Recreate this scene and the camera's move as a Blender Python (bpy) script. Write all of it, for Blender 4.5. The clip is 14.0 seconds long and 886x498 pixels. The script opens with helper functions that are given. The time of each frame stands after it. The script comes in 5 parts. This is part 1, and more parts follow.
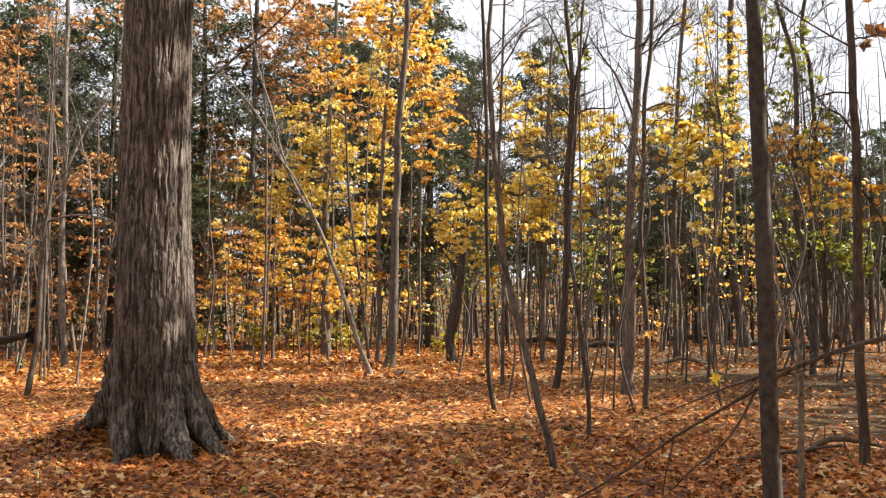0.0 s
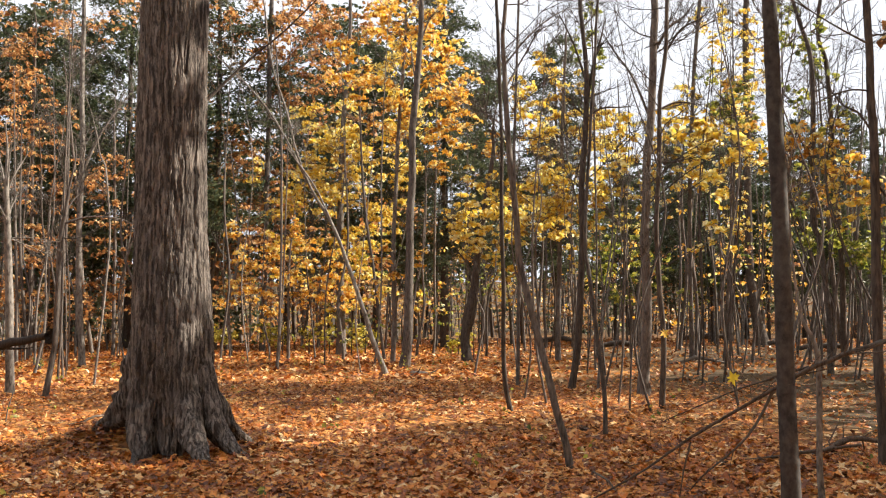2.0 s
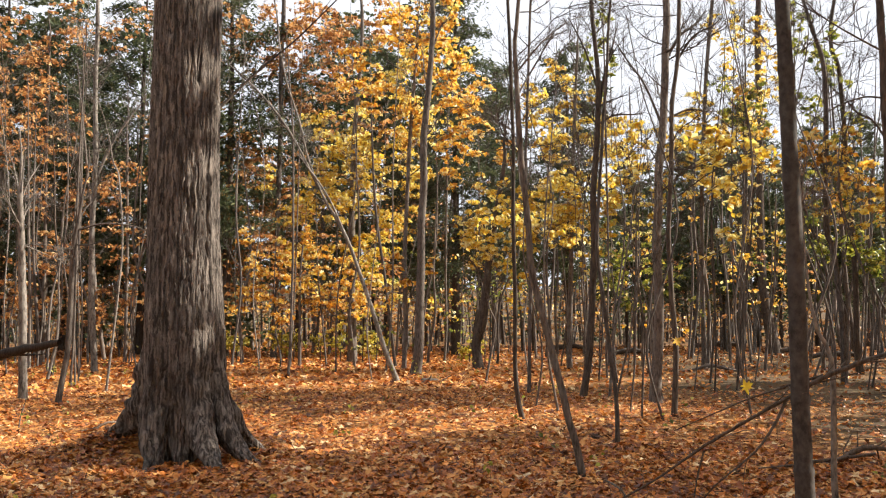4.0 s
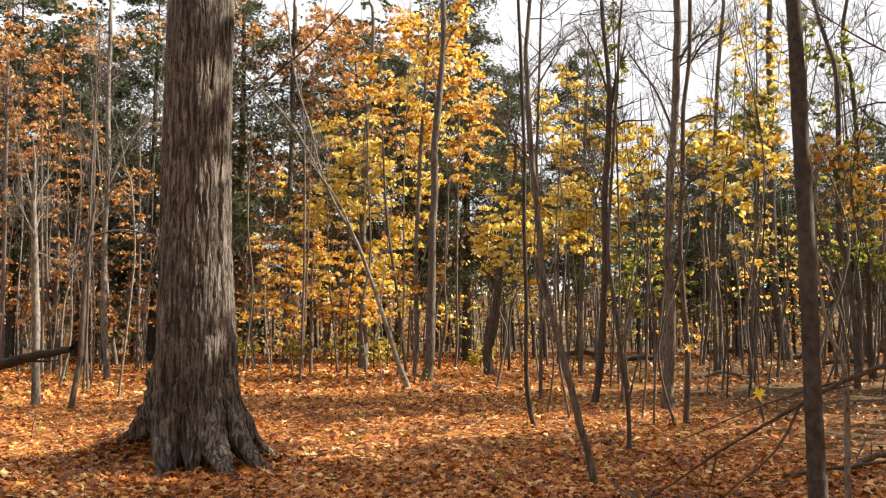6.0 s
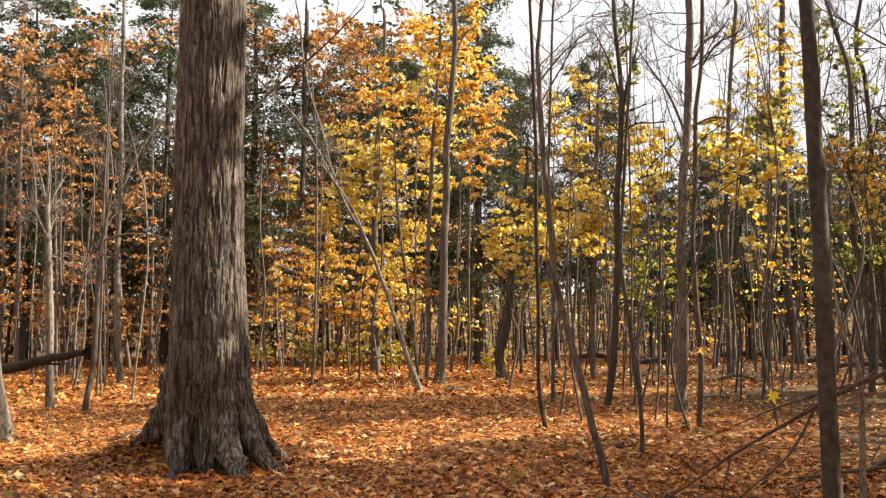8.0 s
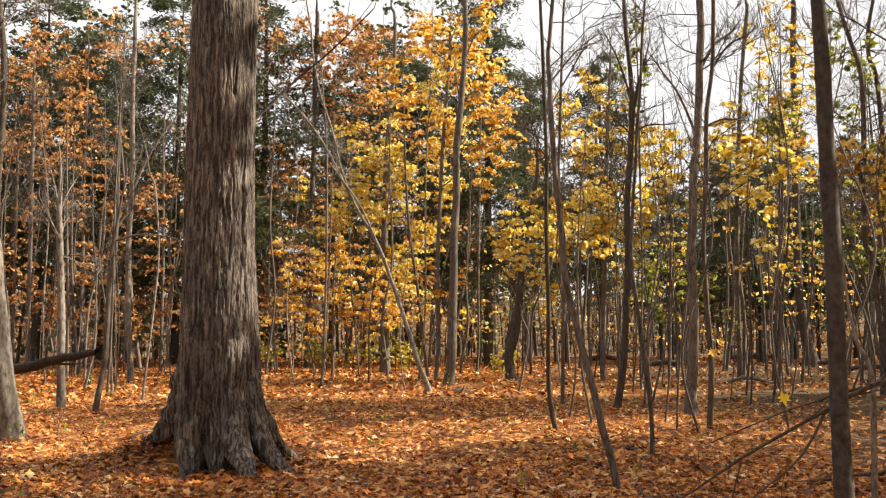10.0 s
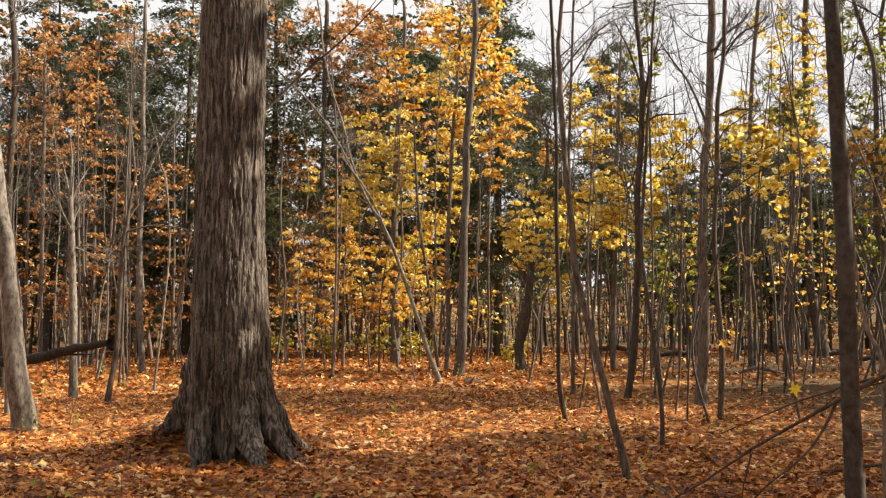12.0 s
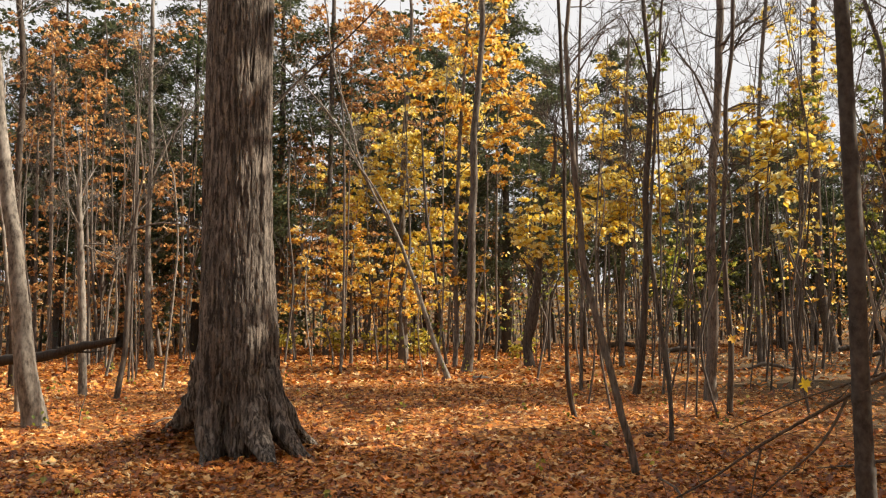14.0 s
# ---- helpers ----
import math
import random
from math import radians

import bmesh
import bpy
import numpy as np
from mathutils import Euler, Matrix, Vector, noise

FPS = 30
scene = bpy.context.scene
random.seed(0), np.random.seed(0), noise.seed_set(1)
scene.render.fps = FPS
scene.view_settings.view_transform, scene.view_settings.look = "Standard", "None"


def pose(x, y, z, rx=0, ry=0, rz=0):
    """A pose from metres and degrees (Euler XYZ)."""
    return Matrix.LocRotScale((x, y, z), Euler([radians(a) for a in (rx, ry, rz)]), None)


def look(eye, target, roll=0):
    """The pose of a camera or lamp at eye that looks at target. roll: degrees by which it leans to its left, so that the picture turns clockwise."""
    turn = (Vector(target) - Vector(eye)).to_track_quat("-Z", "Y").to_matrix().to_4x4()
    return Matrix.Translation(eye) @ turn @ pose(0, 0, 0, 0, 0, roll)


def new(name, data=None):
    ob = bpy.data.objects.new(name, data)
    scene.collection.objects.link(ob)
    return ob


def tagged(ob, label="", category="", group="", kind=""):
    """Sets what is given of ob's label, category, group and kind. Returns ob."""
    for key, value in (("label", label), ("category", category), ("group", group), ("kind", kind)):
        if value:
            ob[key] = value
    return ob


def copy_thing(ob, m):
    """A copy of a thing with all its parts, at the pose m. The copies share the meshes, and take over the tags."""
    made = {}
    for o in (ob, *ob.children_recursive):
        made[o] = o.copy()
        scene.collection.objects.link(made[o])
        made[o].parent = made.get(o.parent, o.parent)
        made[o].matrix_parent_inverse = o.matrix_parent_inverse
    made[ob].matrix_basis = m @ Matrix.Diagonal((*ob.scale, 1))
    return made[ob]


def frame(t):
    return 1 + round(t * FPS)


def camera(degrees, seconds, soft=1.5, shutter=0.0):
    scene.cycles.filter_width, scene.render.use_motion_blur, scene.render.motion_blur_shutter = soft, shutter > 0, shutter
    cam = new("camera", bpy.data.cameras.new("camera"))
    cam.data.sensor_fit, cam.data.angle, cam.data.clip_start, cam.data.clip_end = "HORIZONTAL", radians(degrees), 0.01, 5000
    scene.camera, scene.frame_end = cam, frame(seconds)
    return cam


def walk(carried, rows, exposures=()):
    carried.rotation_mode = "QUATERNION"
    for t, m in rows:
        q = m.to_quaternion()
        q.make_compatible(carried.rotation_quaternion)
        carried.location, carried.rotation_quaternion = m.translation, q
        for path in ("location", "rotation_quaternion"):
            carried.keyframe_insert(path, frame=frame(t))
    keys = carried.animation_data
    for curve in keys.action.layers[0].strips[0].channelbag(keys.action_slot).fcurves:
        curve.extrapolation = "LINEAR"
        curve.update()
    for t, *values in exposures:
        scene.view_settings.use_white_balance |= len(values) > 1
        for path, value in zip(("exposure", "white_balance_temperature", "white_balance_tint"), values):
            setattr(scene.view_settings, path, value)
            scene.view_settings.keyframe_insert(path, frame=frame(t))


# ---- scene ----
cam = camera(50.0, 14.0, 1.2)
walk(cam, [
    (0.0, pose(0.000, 0.000, 1.600, 90, 0, 0.000) @ pose(0, 0, 0, 4.150, 0, 0) @ pose(0, 0, 0, 0, 0, -0.000)),
    (0.5, pose(-0.003, -0.003, 1.607, 90, 0, 0.363) @ pose(0, 0, 0, 4.148, 0, 0) @ pose(0, 0, 0, 0, 0, -0.050)),
    (1.0, pose(0.003, -0.001, 1.605, 90, 0, 0.553) @ pose(0, 0, 0, 4.122, 0, 0) @ pose(0, 0, 0, 0, 0, -0.121)),
    (1.5, pose(-0.002, -0.001, 1.604, 90, 0, 0.705) @ pose(0, 0, 0, 4.043, 0, 0) @ pose(0, 0, 0, 0, 0, -0.161)),
    (2.0, pose(-0.009, -0.001, 1.603, 90, 0, 0.883) @ pose(0, 0, 0, 4.137, 0, 0) @ pose(0, 0, 0, 0, 0, -0.161)),
    (2.5, pose(-0.008, -0.005, 1.604, 90, 0, 1.047) @ pose(0, 0, 0, 4.190, 0, 0) @ pose(0, 0, 0, 0, 0, -0.135)),
    (3.0, pose(-0.018, -0.001, 1.604, 90, 0, 1.233) @ pose(0, 0, 0, 4.374, 0, 0) @ pose(0, 0, 0, 0, 0, -0.108)),
    (5.5, pose(-0.020, 0.001, 1.608, 90, 0, 2.001) @ pose(0, 0, 0, 4.790, 0, 0) @ pose(0, 0, 0, 0, 0, -0.011)),
    (6.0, pose(-0.022, -0.009, 1.608, 90, 0, 2.204) @ pose(0, 0, 0, 4.940, 0, 0) @ pose(0, 0, 0, 0, 0, -0.045)),
    (6.5, pose(-0.021, -0.006, 1.606, 90, 0, 2.426) @ pose(0, 0, 0, 4.920, 0, 0) @ pose(0, 0, 0, 0, 0, -0.092)),
    (7.0, pose(-0.021, 0.001, 1.606, 90, 0, 2.619) @ pose(0, 0, 0, 4.971, 0, 0) @ pose(0, 0, 0, 0, 0, -0.094)),
    (7.5, pose(-0.024, 0.002, 1.605, 90, 0, 2.757) @ pose(0, 0, 0, 5.066, 0, 0) @ pose(0, 0, 0, 0, 0, -0.112)),
    (8.0, pose(-0.025, -0.003, 1.602, 90, 0, 2.916) @ pose(0, 0, 0, 5.128, 0, 0) @ pose(0, 0, 0, 0, 0, -0.066)),
    (10.5, pose(-0.033, -0.010, 1.599, 90, 0, 3.680) @ pose(0, 0, 0, 5.217, 0, 0) @ pose(0, 0, 0, 0, 0, 0.124)),
    (11.0, pose(-0.034, -0.007, 1.602, 90, 0, 3.888) @ pose(0, 0, 0, 5.052, 0, 0) @ pose(0, 0, 0, 0, 0, 0.116)),
    (11.5, pose(-0.029, -0.012, 1.603, 90, 0, 4.052) @ pose(0, 0, 0, 4.938, 0, 0) @ pose(0, 0, 0, 0, 0, 0.098)),
    (12.0, pose(-0.029, -0.010, 1.602, 90, 0, 4.109) @ pose(0, 0, 0, 4.644, 0, 0) @ pose(0, 0, 0, 0, 0, 0.101)),
    (12.5, pose(-0.030, 0.004, 1.598, 90, 0, 4.303) @ pose(0, 0, 0, 4.497, 0, 0) @ pose(0, 0, 0, 0, 0, 0.097)),
    (13.0, pose(-0.033, 0.006, 1.598, 90, 0, 4.438) @ pose(0, 0, 0, 4.510, 0, 0) @ pose(0, 0, 0, 0, 0, 0.032)),
    (13.5, pose(-0.034, 0.007, 1.598, 90, 0, 4.521) @ pose(0, 0, 0, 4.545, 0, 0) @ pose(0, 0, 0, 0, 0, -0.019)),
    (14.0, pose(-0.031, 0.009, 1.595, 90, 0, 4.580) @ pose(0, 0, 0, 4.454, 0, 0) @ pose(0, 0, 0, 0, 0, -0.062)),
], ((0.0, 1.60, 6450, 10), (3.0, 1.55, 6350, 10), (5.5, 1.55, 6600, 10), (6.5, 1.56, 6850, 10), (8.0, 1.57, 6900, 10), (10.5, 1.47, 6950, 10), (11.5, 1.38, 6950, 10), (13.0, 1.27, 6950, 10), (14.0, 1.25, 6900, 10)))

# ---- light ----
SUN_EL, SUN_AZ = 33.0, 12.0         # degrees: height, and turn from +x towards +y
world = bpy.data.worlds.new("autumn_sky")
scene.world = world
world.use_nodes = True
wn, wl = world.node_tree.nodes, world.node_tree.links
sky = wn.new("ShaderNodeTexSky")
sky.sky_type = "NISHITA"
sky.sun_disc = False
sky.sun_elevation, sky.sun_rotation = radians(SUN_EL), radians(90 - SUN_AZ)
sky.air_density, sky.dust_density, sky.ozone_density = 1.0, 0.4, 1.0
wt = wn.new("ShaderNodeTexCoord")
wm = wn.new("ShaderNodeMapping")
wm.inputs["Scale"].default_value = (1.0, 1.0, 2.6)
wc = wn.new("ShaderNodeTexNoise")
wc.inputs["Scale"].default_value, wc.inputs["Detail"].default_value, wc.inputs["Roughness"].default_value = 2.6, 8.0, 0.6
wr = wn.new("ShaderNodeMapRange")
wr.inputs["From Min"].default_value, wr.inputs["From Max"].default_value = 0.25, 0.45
wx = wn.new("ShaderNodeMix")
wx.data_type = "RGBA"
wx.inputs[7].default_value = (8.8, 9.0, 9.5, 1.0)
wl.new(wt.outputs["Generated"], wm.inputs["Vector"])
wl.new(wm.outputs["Vector"], wc.inputs["Vector"])
wl.new(wc.outputs["Fac"], wr.inputs["Value"])
wl.new(wr.outputs["Result"], wx.inputs[0])
wl.new(sky.outputs["Color"], wx.inputs[6])
wl.new(wx.outputs[2], wn["Background"].inputs["Color"])
wn["Background"].inputs["Strength"].default_value = 0.042

sun_data = bpy.data.lights.new("sun", "SUN")
sun_data.energy, sun_data.angle, sun_data.color = 5.0, radians(0.53), (1.0, 0.90, 0.74)
sun = new("sun", sun_data)
sun_to = Vector((math.cos(radians(SUN_EL)) * math.cos(radians(SUN_AZ)), math.cos(radians(SUN_EL)) * math.sin(radians(SUN_AZ)), math.sin(radians(SUN_EL))))
sun.matrix_world = look(sun_to * 80, (0, 0, 0))


# ---- materials ----
def material(name, rough=0.8):
    m = bpy.data.materials.new(name)
    m.use_nodes = True
    b = m.node_tree.nodes["Principled BSDF"]
    b.inputs["Roughness"].default_value = rough
    b.inputs["Specular IOR Level"].default_value = 0.25
    return m, m.node_tree.nodes, m.node_tree.links, b


def ramp_node(nodes, stops):
    r = nodes.new("ShaderNodeValToRGB")
    while len(r.color_ramp.elements) < len(stops):
        r.color_ramp.elements.new(0.5)
    for e, (p, c) in zip(r.color_ramp.elements, stops):
        e.position, e.color = p, (*c, 1.0)
    return r


def noise_node(nodes, links, vector, scale, detail=4.0, rough=0.6):
    n = nodes.new("ShaderNodeTexNoise")
    n.inputs["Scale"].default_value, n.inputs["Detail"].default_value, n.inputs["Roughness"].default_value = scale, detail, rough
    links.new(vector, n.inputs["Vector"])
    return n


def mix_node(nodes, links, kind, fac, a, b):
    x = nodes.new("ShaderNodeMix")
    x.data_type, x.blend_type = "RGBA", kind
    for s, v in ((0, fac), (6, a), (7, b)):
        if isinstance(v, bpy.types.NodeSocket):
            links.new(v, x.inputs[s])
        else:
            x.inputs[s].default_value = v
    return x.outputs[2]


def bark_material(name, dark, light, stretch=7.0, scale=14.0, bump=0.6, lichen=0.25, patch=(0.30, 0.30, 0.26), depth=0.02):
    m, n, l, b = material(name, 0.9)
    tc = n.new("ShaderNodeTexCoord")
    mp = n.new("ShaderNodeMapping")
    mp.inputs["Scale"].default_value = (1.0, 1.0, 1.0 / stretch)
    l.new(tc.outputs["Object"], mp.inputs["Vector"])
    info = n.new("ShaderNodeObjectInfo")
    grain = noise_node(n, l, mp.outputs["Vector"], scale * 2.2, 6.0, 0.65)
    coarse = noise_node(n, l, tc.outputs["Object"], 1.7, 5.0, 0.6)
    fine = noise_node(n, l, tc.outputs["Object"], 60.0, 3.0, 0.6)
    r = ramp_node(n, [(0.36, dark), (0.50, tuple(0.5 * (p + q) for p, q in zip(dark, light))), (0.66, light)])
    l.new(grain.outputs["Fac"], r.inputs["Fac"])
    lr = n.new("ShaderNodeMapRange")
    lr.inputs["From Min"].default_value, lr.inputs["From Max"].default_value, lr.inputs["To Max"].default_value = 0.50, 0.68, lichen
    l.new(coarse.outputs["Fac"], lr.inputs["Value"])
    c = mix_node(n, l, "MIX", lr.outputs["Result"], r.outputs["Color"], (*patch, 1.0))
    tone = n.new("ShaderNodeMapRange")
    tone.inputs["To Min"].default_value, tone.inputs["To Max"].default_value = 0.5, 1.45
    both = n.new("ShaderNodeMath")
    both.operation = "ADD"
    l.new(info.outputs["Random"], both.inputs[0])
    l.new(n.new("ShaderNodeNewGeometry").outputs["Random Per Island"], both.inputs[1])
    half = n.new("ShaderNodeMath")
    half.operation = "MULTIPLY"
    half.inputs[1].default_value = 0.5
    l.new(both.outputs[0], half.inputs[0])
    l.new(half.outputs[0], tone.inputs["Value"])
    hs = n.new("ShaderNodeHueSaturation")
    l.new(tone.outputs["Result"], hs.inputs["Value"])
    l.new(c, hs.inputs["Color"])
    l.new(hs.outputs["Color"], b.inputs["Base Color"])
    add = n.new("ShaderNodeMath")
    add.operation = "MULTIPLY_ADD"
    add.inputs[1].default_value = 0.35
    l.new(fine.outputs["Fac"], add.inputs[0])
    l.new(grain.outputs["Fac"], add.inputs[2])
    bp = n.new("ShaderNodeBump")
    bp.inputs["Strength"].default_value, bp.inputs["Distance"].default_value = bump, depth
    l.new(add.outputs[0], bp.inputs["Height"])
    l.new(bp.outputs["Normal"], b.inputs["Normal"])
    return m


def leaf_material(name, stops, translucent=0.5, rough=0.42, patchy=False, single=False, gloss=0.25):
    """Thin leaves: each its own colour, part of the light passing through."""
    m, n, l, b = material(name, rough)
    b.inputs["Specular IOR Level"].default_value = gloss
    geo = n.new("ShaderNodeNewGeometry")
    tc = n.new("ShaderNodeTexCoord")
    r = ramp_node(n, stops)
    if single:
        l.new(n.new("ShaderNodeObjectInfo").outputs["Random"], r.inputs["Fac"])
    elif patchy:
        wide = noise_node(n, l, tc.outputs["Object"], 0.8, 4.0, 0.6)
        sh = n.new("ShaderNodeMath")
        sh.operation, sh.use_clamp = "MULTIPLY_ADD", True
        sh.inputs[1].default_value, sh.inputs[2].default_value = 1.1, -0.55
        l.new(wide.outputs["Fac"], sh.inputs[0])
        ad = n.new("ShaderNodeMath")
        ad.use_clamp = True
        l.new(geo.outputs["Random Per Island"], ad.inputs[0])
        l.new(sh.outputs[0], ad.inputs[1])
        sh.use_clamp = False
        l.new(ad.outputs[0], r.inputs["Fac"])
    else:
        l.new(geo.outputs["Random Per Island"], r.inputs["Fac"])
    spot = noise_node(n, l, tc.outputs["Object"], 22.0, 3.0)
    sr = n.new("ShaderNodeMapRange")
    sr.inputs["From Min"].default_value, sr.inputs["From Max"].default_value = 0.3, 0.7
    sr.inputs["To Min"].default_value, sr.inputs["To Max"].default_value = 0.72, 1.15
    l.new(spot.outputs["Fac"], sr.inputs["Value"])
    hs = n.new("ShaderNodeHueSaturation")
    l.new(sr.outputs["Result"], hs.inputs["Value"])
    l.new(r.outputs["Color"], hs.inputs["Color"])
    l.new(hs.outputs["Color"], b.inputs["Base Color"])
    if translucent:
        t = n.new("ShaderNodeBsdfTranslucent")
        l.new(hs.outputs["Color"], t.inputs["Color"])
        x = n.new("ShaderNodeMixShader")
        x.inputs["Fac"].default_value = translucent
        l.new(b.outputs["BSDF"], x.inputs[1])
        l.new(t.outputs["BSDF"], x.inputs[2])
        l.new(x.outputs["Shader"], n["Material Output"].inputs["Surface"])
    return m


def plated_bark(name, crack, dark, light):
    """Old bark: narrow upright plates parted by dark fissures."""
    m, n, l, b = material(name, 0.92)
    tc = n.new("ShaderNodeTexCoord")
    wob = noise_node(n, l, tc.outputs["Object"], 9.0, 3.0, 0.6)
    ad = n.new("ShaderNodeVectorMath")
    ad.operation = "MULTIPLY_ADD"
    ad.inputs[1].default_value = (0.05, 0.05, 0.25)
    l.new(wob.outputs["Color"], ad.inputs[0])
    l.new(tc.outputs["Object"], ad.inputs[2])
    mp = n.new("ShaderNodeMapping")
    mp.inputs["Scale"].default_value = (1.0, 1.0, 0.10)
    l.new(ad.outputs[0], mp.inputs["Vector"])
    edge = noise_node(n, l, mp.outputs["Vector"], 30.0, 3.0, 0.6)
    cell = n.new("ShaderNodeTexVoronoi")
    cell.inputs["Scale"].default_value = 34.0
    l.new(mp.outputs["Vector"], cell.inputs["Vector"])
    sep = n.new("ShaderNodeSeparateColor")
    l.new(cell.outputs["Color"], sep.inputs["Color"])
    grain = noise_node(n, l, mp.outputs["Vector"], 70.0, 6.0, 0.7)
    wide = noise_node(n, l, tc.outputs["Object"], 1.4, 4.0, 0.6)
    mixv = n.new("ShaderNodeMath")
    mixv.operation = "MULTIPLY_ADD"
    mixv.inputs[1].default_value = 0.35
    l.new(sep.outputs[0], mixv.inputs[0])
    l.new(grain.outputs["Fac"], mixv.inputs[2])
    r = ramp_node(n, [(0.38, dark), (0.92, light)])
    l.new(mixv.outputs[0], r.inputs["Fac"])
    er = n.new("ShaderNodeMapRange")
    er.inputs["From Min"].default_value, er.inputs["From Max"].default_value = 0.40, 0.60
    l.new(edge.outputs["Fac"], er.inputs["Value"])
    c = mix_node(n, l, "MIX", er.outputs["Result"], (*crack, 1.0), r.outputs["Color"])
    wr_ = n.new("ShaderNodeMapRange")
    wr_.inputs["From Min"].default_value, wr_.inputs["From Max"].default_value = 0.3, 0.7
    wr_.inputs["To Min"].default_value, wr_.inputs["To Max"].default_value = 0.75, 1.3
    l.new(wide.outputs["Fac"], wr_.inputs["Value"])
    hs = n.new("ShaderNodeHueSaturation")
    l.new(wr_.outputs["Result"], hs.inputs["Value"])
    l.new(c, hs.inputs["Color"])
    l.new(hs.outputs["Color"], b.inputs["Base Color"])
    hb = n.new("ShaderNodeMath")
    hb.operation = "MULTIPLY_ADD"
    hb.inputs[1].default_value = 0.4
    l.new(grain.outputs["Fac"], hb.inputs[0])
    l.new(er.outputs["Result"], hb.inputs[2])
    bp = n.new("ShaderNodeBump")
    bp.inputs["Strength"].default_value, bp.inputs["Distance"].default_value = 0.9, 0.012
    l.new(hb.outputs[0], bp.inputs["Height"])
    l.new(bp.outputs["Normal"], b.inputs["Normal"])
    return m


BARK_OLD = plated_bark("furrowed_bark", (0.030, 0.024, 0.021), (0.078, 0.063, 0.055), (0.240, 0.207, 0.182))
BARK_GREY = bark_material("grey_brown_bark", (0.038, 0.031, 0.027), (0.148, 0.123, 0.106), 5.0, 16.0, 0.5, 0.36, (0.23, 0.21, 0.19))
BARK_SMOOTH = bark_material("smooth_ringed_bark", (0.046, 0.040, 0.037), (0.120, 0.106, 0.098), 1.4, 9.0, 0.25, 0.45, (0.18, 0.17, 0.155))
BARK_PALE = bark_material("pale_grey_bark", (0.048, 0.040, 0.035), (0.220, 0.195, 0.170), 2.6, 9.0, 0.5, 0.5, (0.30, 0.275, 0.25))
DARK_WOOD = bark_material("near_black_wood", (0.012, 0.010, 0.009), (0.055, 0.043, 0.036), 6.0, 14.0, 0.7, 0.2, (0.09, 0.08, 0.065))
BARK_DARK = bark_material("dark_bark", (0.028, 0.021, 0.018), (0.10, 0.078, 0.062), 6.0, 15.0, 0.5, 0.2, (0.15, 0.13, 0.11))
TWIG = bark_material("twig_bark", (0.032, 0.026, 0.022), (0.098, 0.080, 0.067), 4.0, 30.0, 0.2, 0.1)
DEADWOOD = bark_material("dead_wood", (0.036, 0.026, 0.020), (0.13, 0.094, 0.070), 6.0, 18.0, 0.6, 0.2)

# Yellow and gold: brown ends imitate leaves in shade, cream ends sunlit ones.
LEAF_YELLOW = leaf_material("yellow_leaves", [(0.0, (0.26, 0.14, 0.025)), (0.16, (0.56, 0.35, 0.035)), (0.40, (0.86, 0.61, 0.065)), (0.68, (0.90, 0.77, 0.19)), (1.0, (0.92, 0.87, 0.52))], gloss=0.5, patchy=True)
LEAF_GOLD = leaf_material("golden_orange_leaves", [(0.0, (0.20, 0.09, 0.02)), (0.2, (0.55, 0.25, 0.03)), (0.46, (0.86, 0.48, 0.05)), (0.72, (0.90, 0.67, 0.15)), (1.0, (0.91, 0.82, 0.46))], gloss=0.5, patchy=True)
LEAF_RUST = leaf_material("rust_leaves", [(0.0, (0.17, 0.078, 0.032)), (0.38, (0.42, 0.185, 0.06)), (0.74, (0.68, 0.36, 0.12)), (1.0, (0.84, 0.62, 0.30))], gloss=0.5, patchy=True)
LEAF_GREEN = leaf_material("yellow_green_leaves", [(0.0, (0.07, 0.10, 0.02)), (0.45, (0.20, 0.23, 0.035)), (0.85, (0.46, 0.44, 0.07)), (1.0, (0.72, 0.64, 0.18))], gloss=0.5)
NEEDLES = leaf_material("conifer_needles", [(0.0, (0.034, 0.048, 0.026)), (0.6, (0.075, 0.095, 0.046)), (1.0, (0.150, 0.160, 0.075))], 0.35)
LEAF_SHRUB = leaf_material("low_shrub_leaves", [(0.0, (0.16, 0.15, 0.025)), (0.4, (0.42, 0.36, 0.045)), (0.8, (0.70, 0.58, 0.08)), (1.0, (0.85, 0.76, 0.28))], gloss=0.5)
LEAF_BRIGHT = leaf_material("bright_yellow_leaf", [(0.0, (0.90, 0.66, 0.05)), (1.0, (0.90, 0.70, 0.07))], gloss=0.4)
# Fallen leaf colours; the pale tan stops also paint sunlit highlights.
FALLEN = [(0.0, (0.105, 0.036, 0.016)), (0.25, (0.25, 0.074, 0.019)), (0.50, (0.46, 0.145, 0.025)), (0.76, (0.62, 0.255, 0.052)), (0.94, (0.68, 0.38, 0.13)), (1.0, (0.76, 0.55, 0.30))]
LITTER = leaf_material("fallen_leaf", FALLEN, 0.15, 0.45, patchy=True, gloss=0.3)
LITTER_PIECE = leaf_material("single_fallen_leaf", FALLEN, 0.15, 0.45, single=True, gloss=0.3)


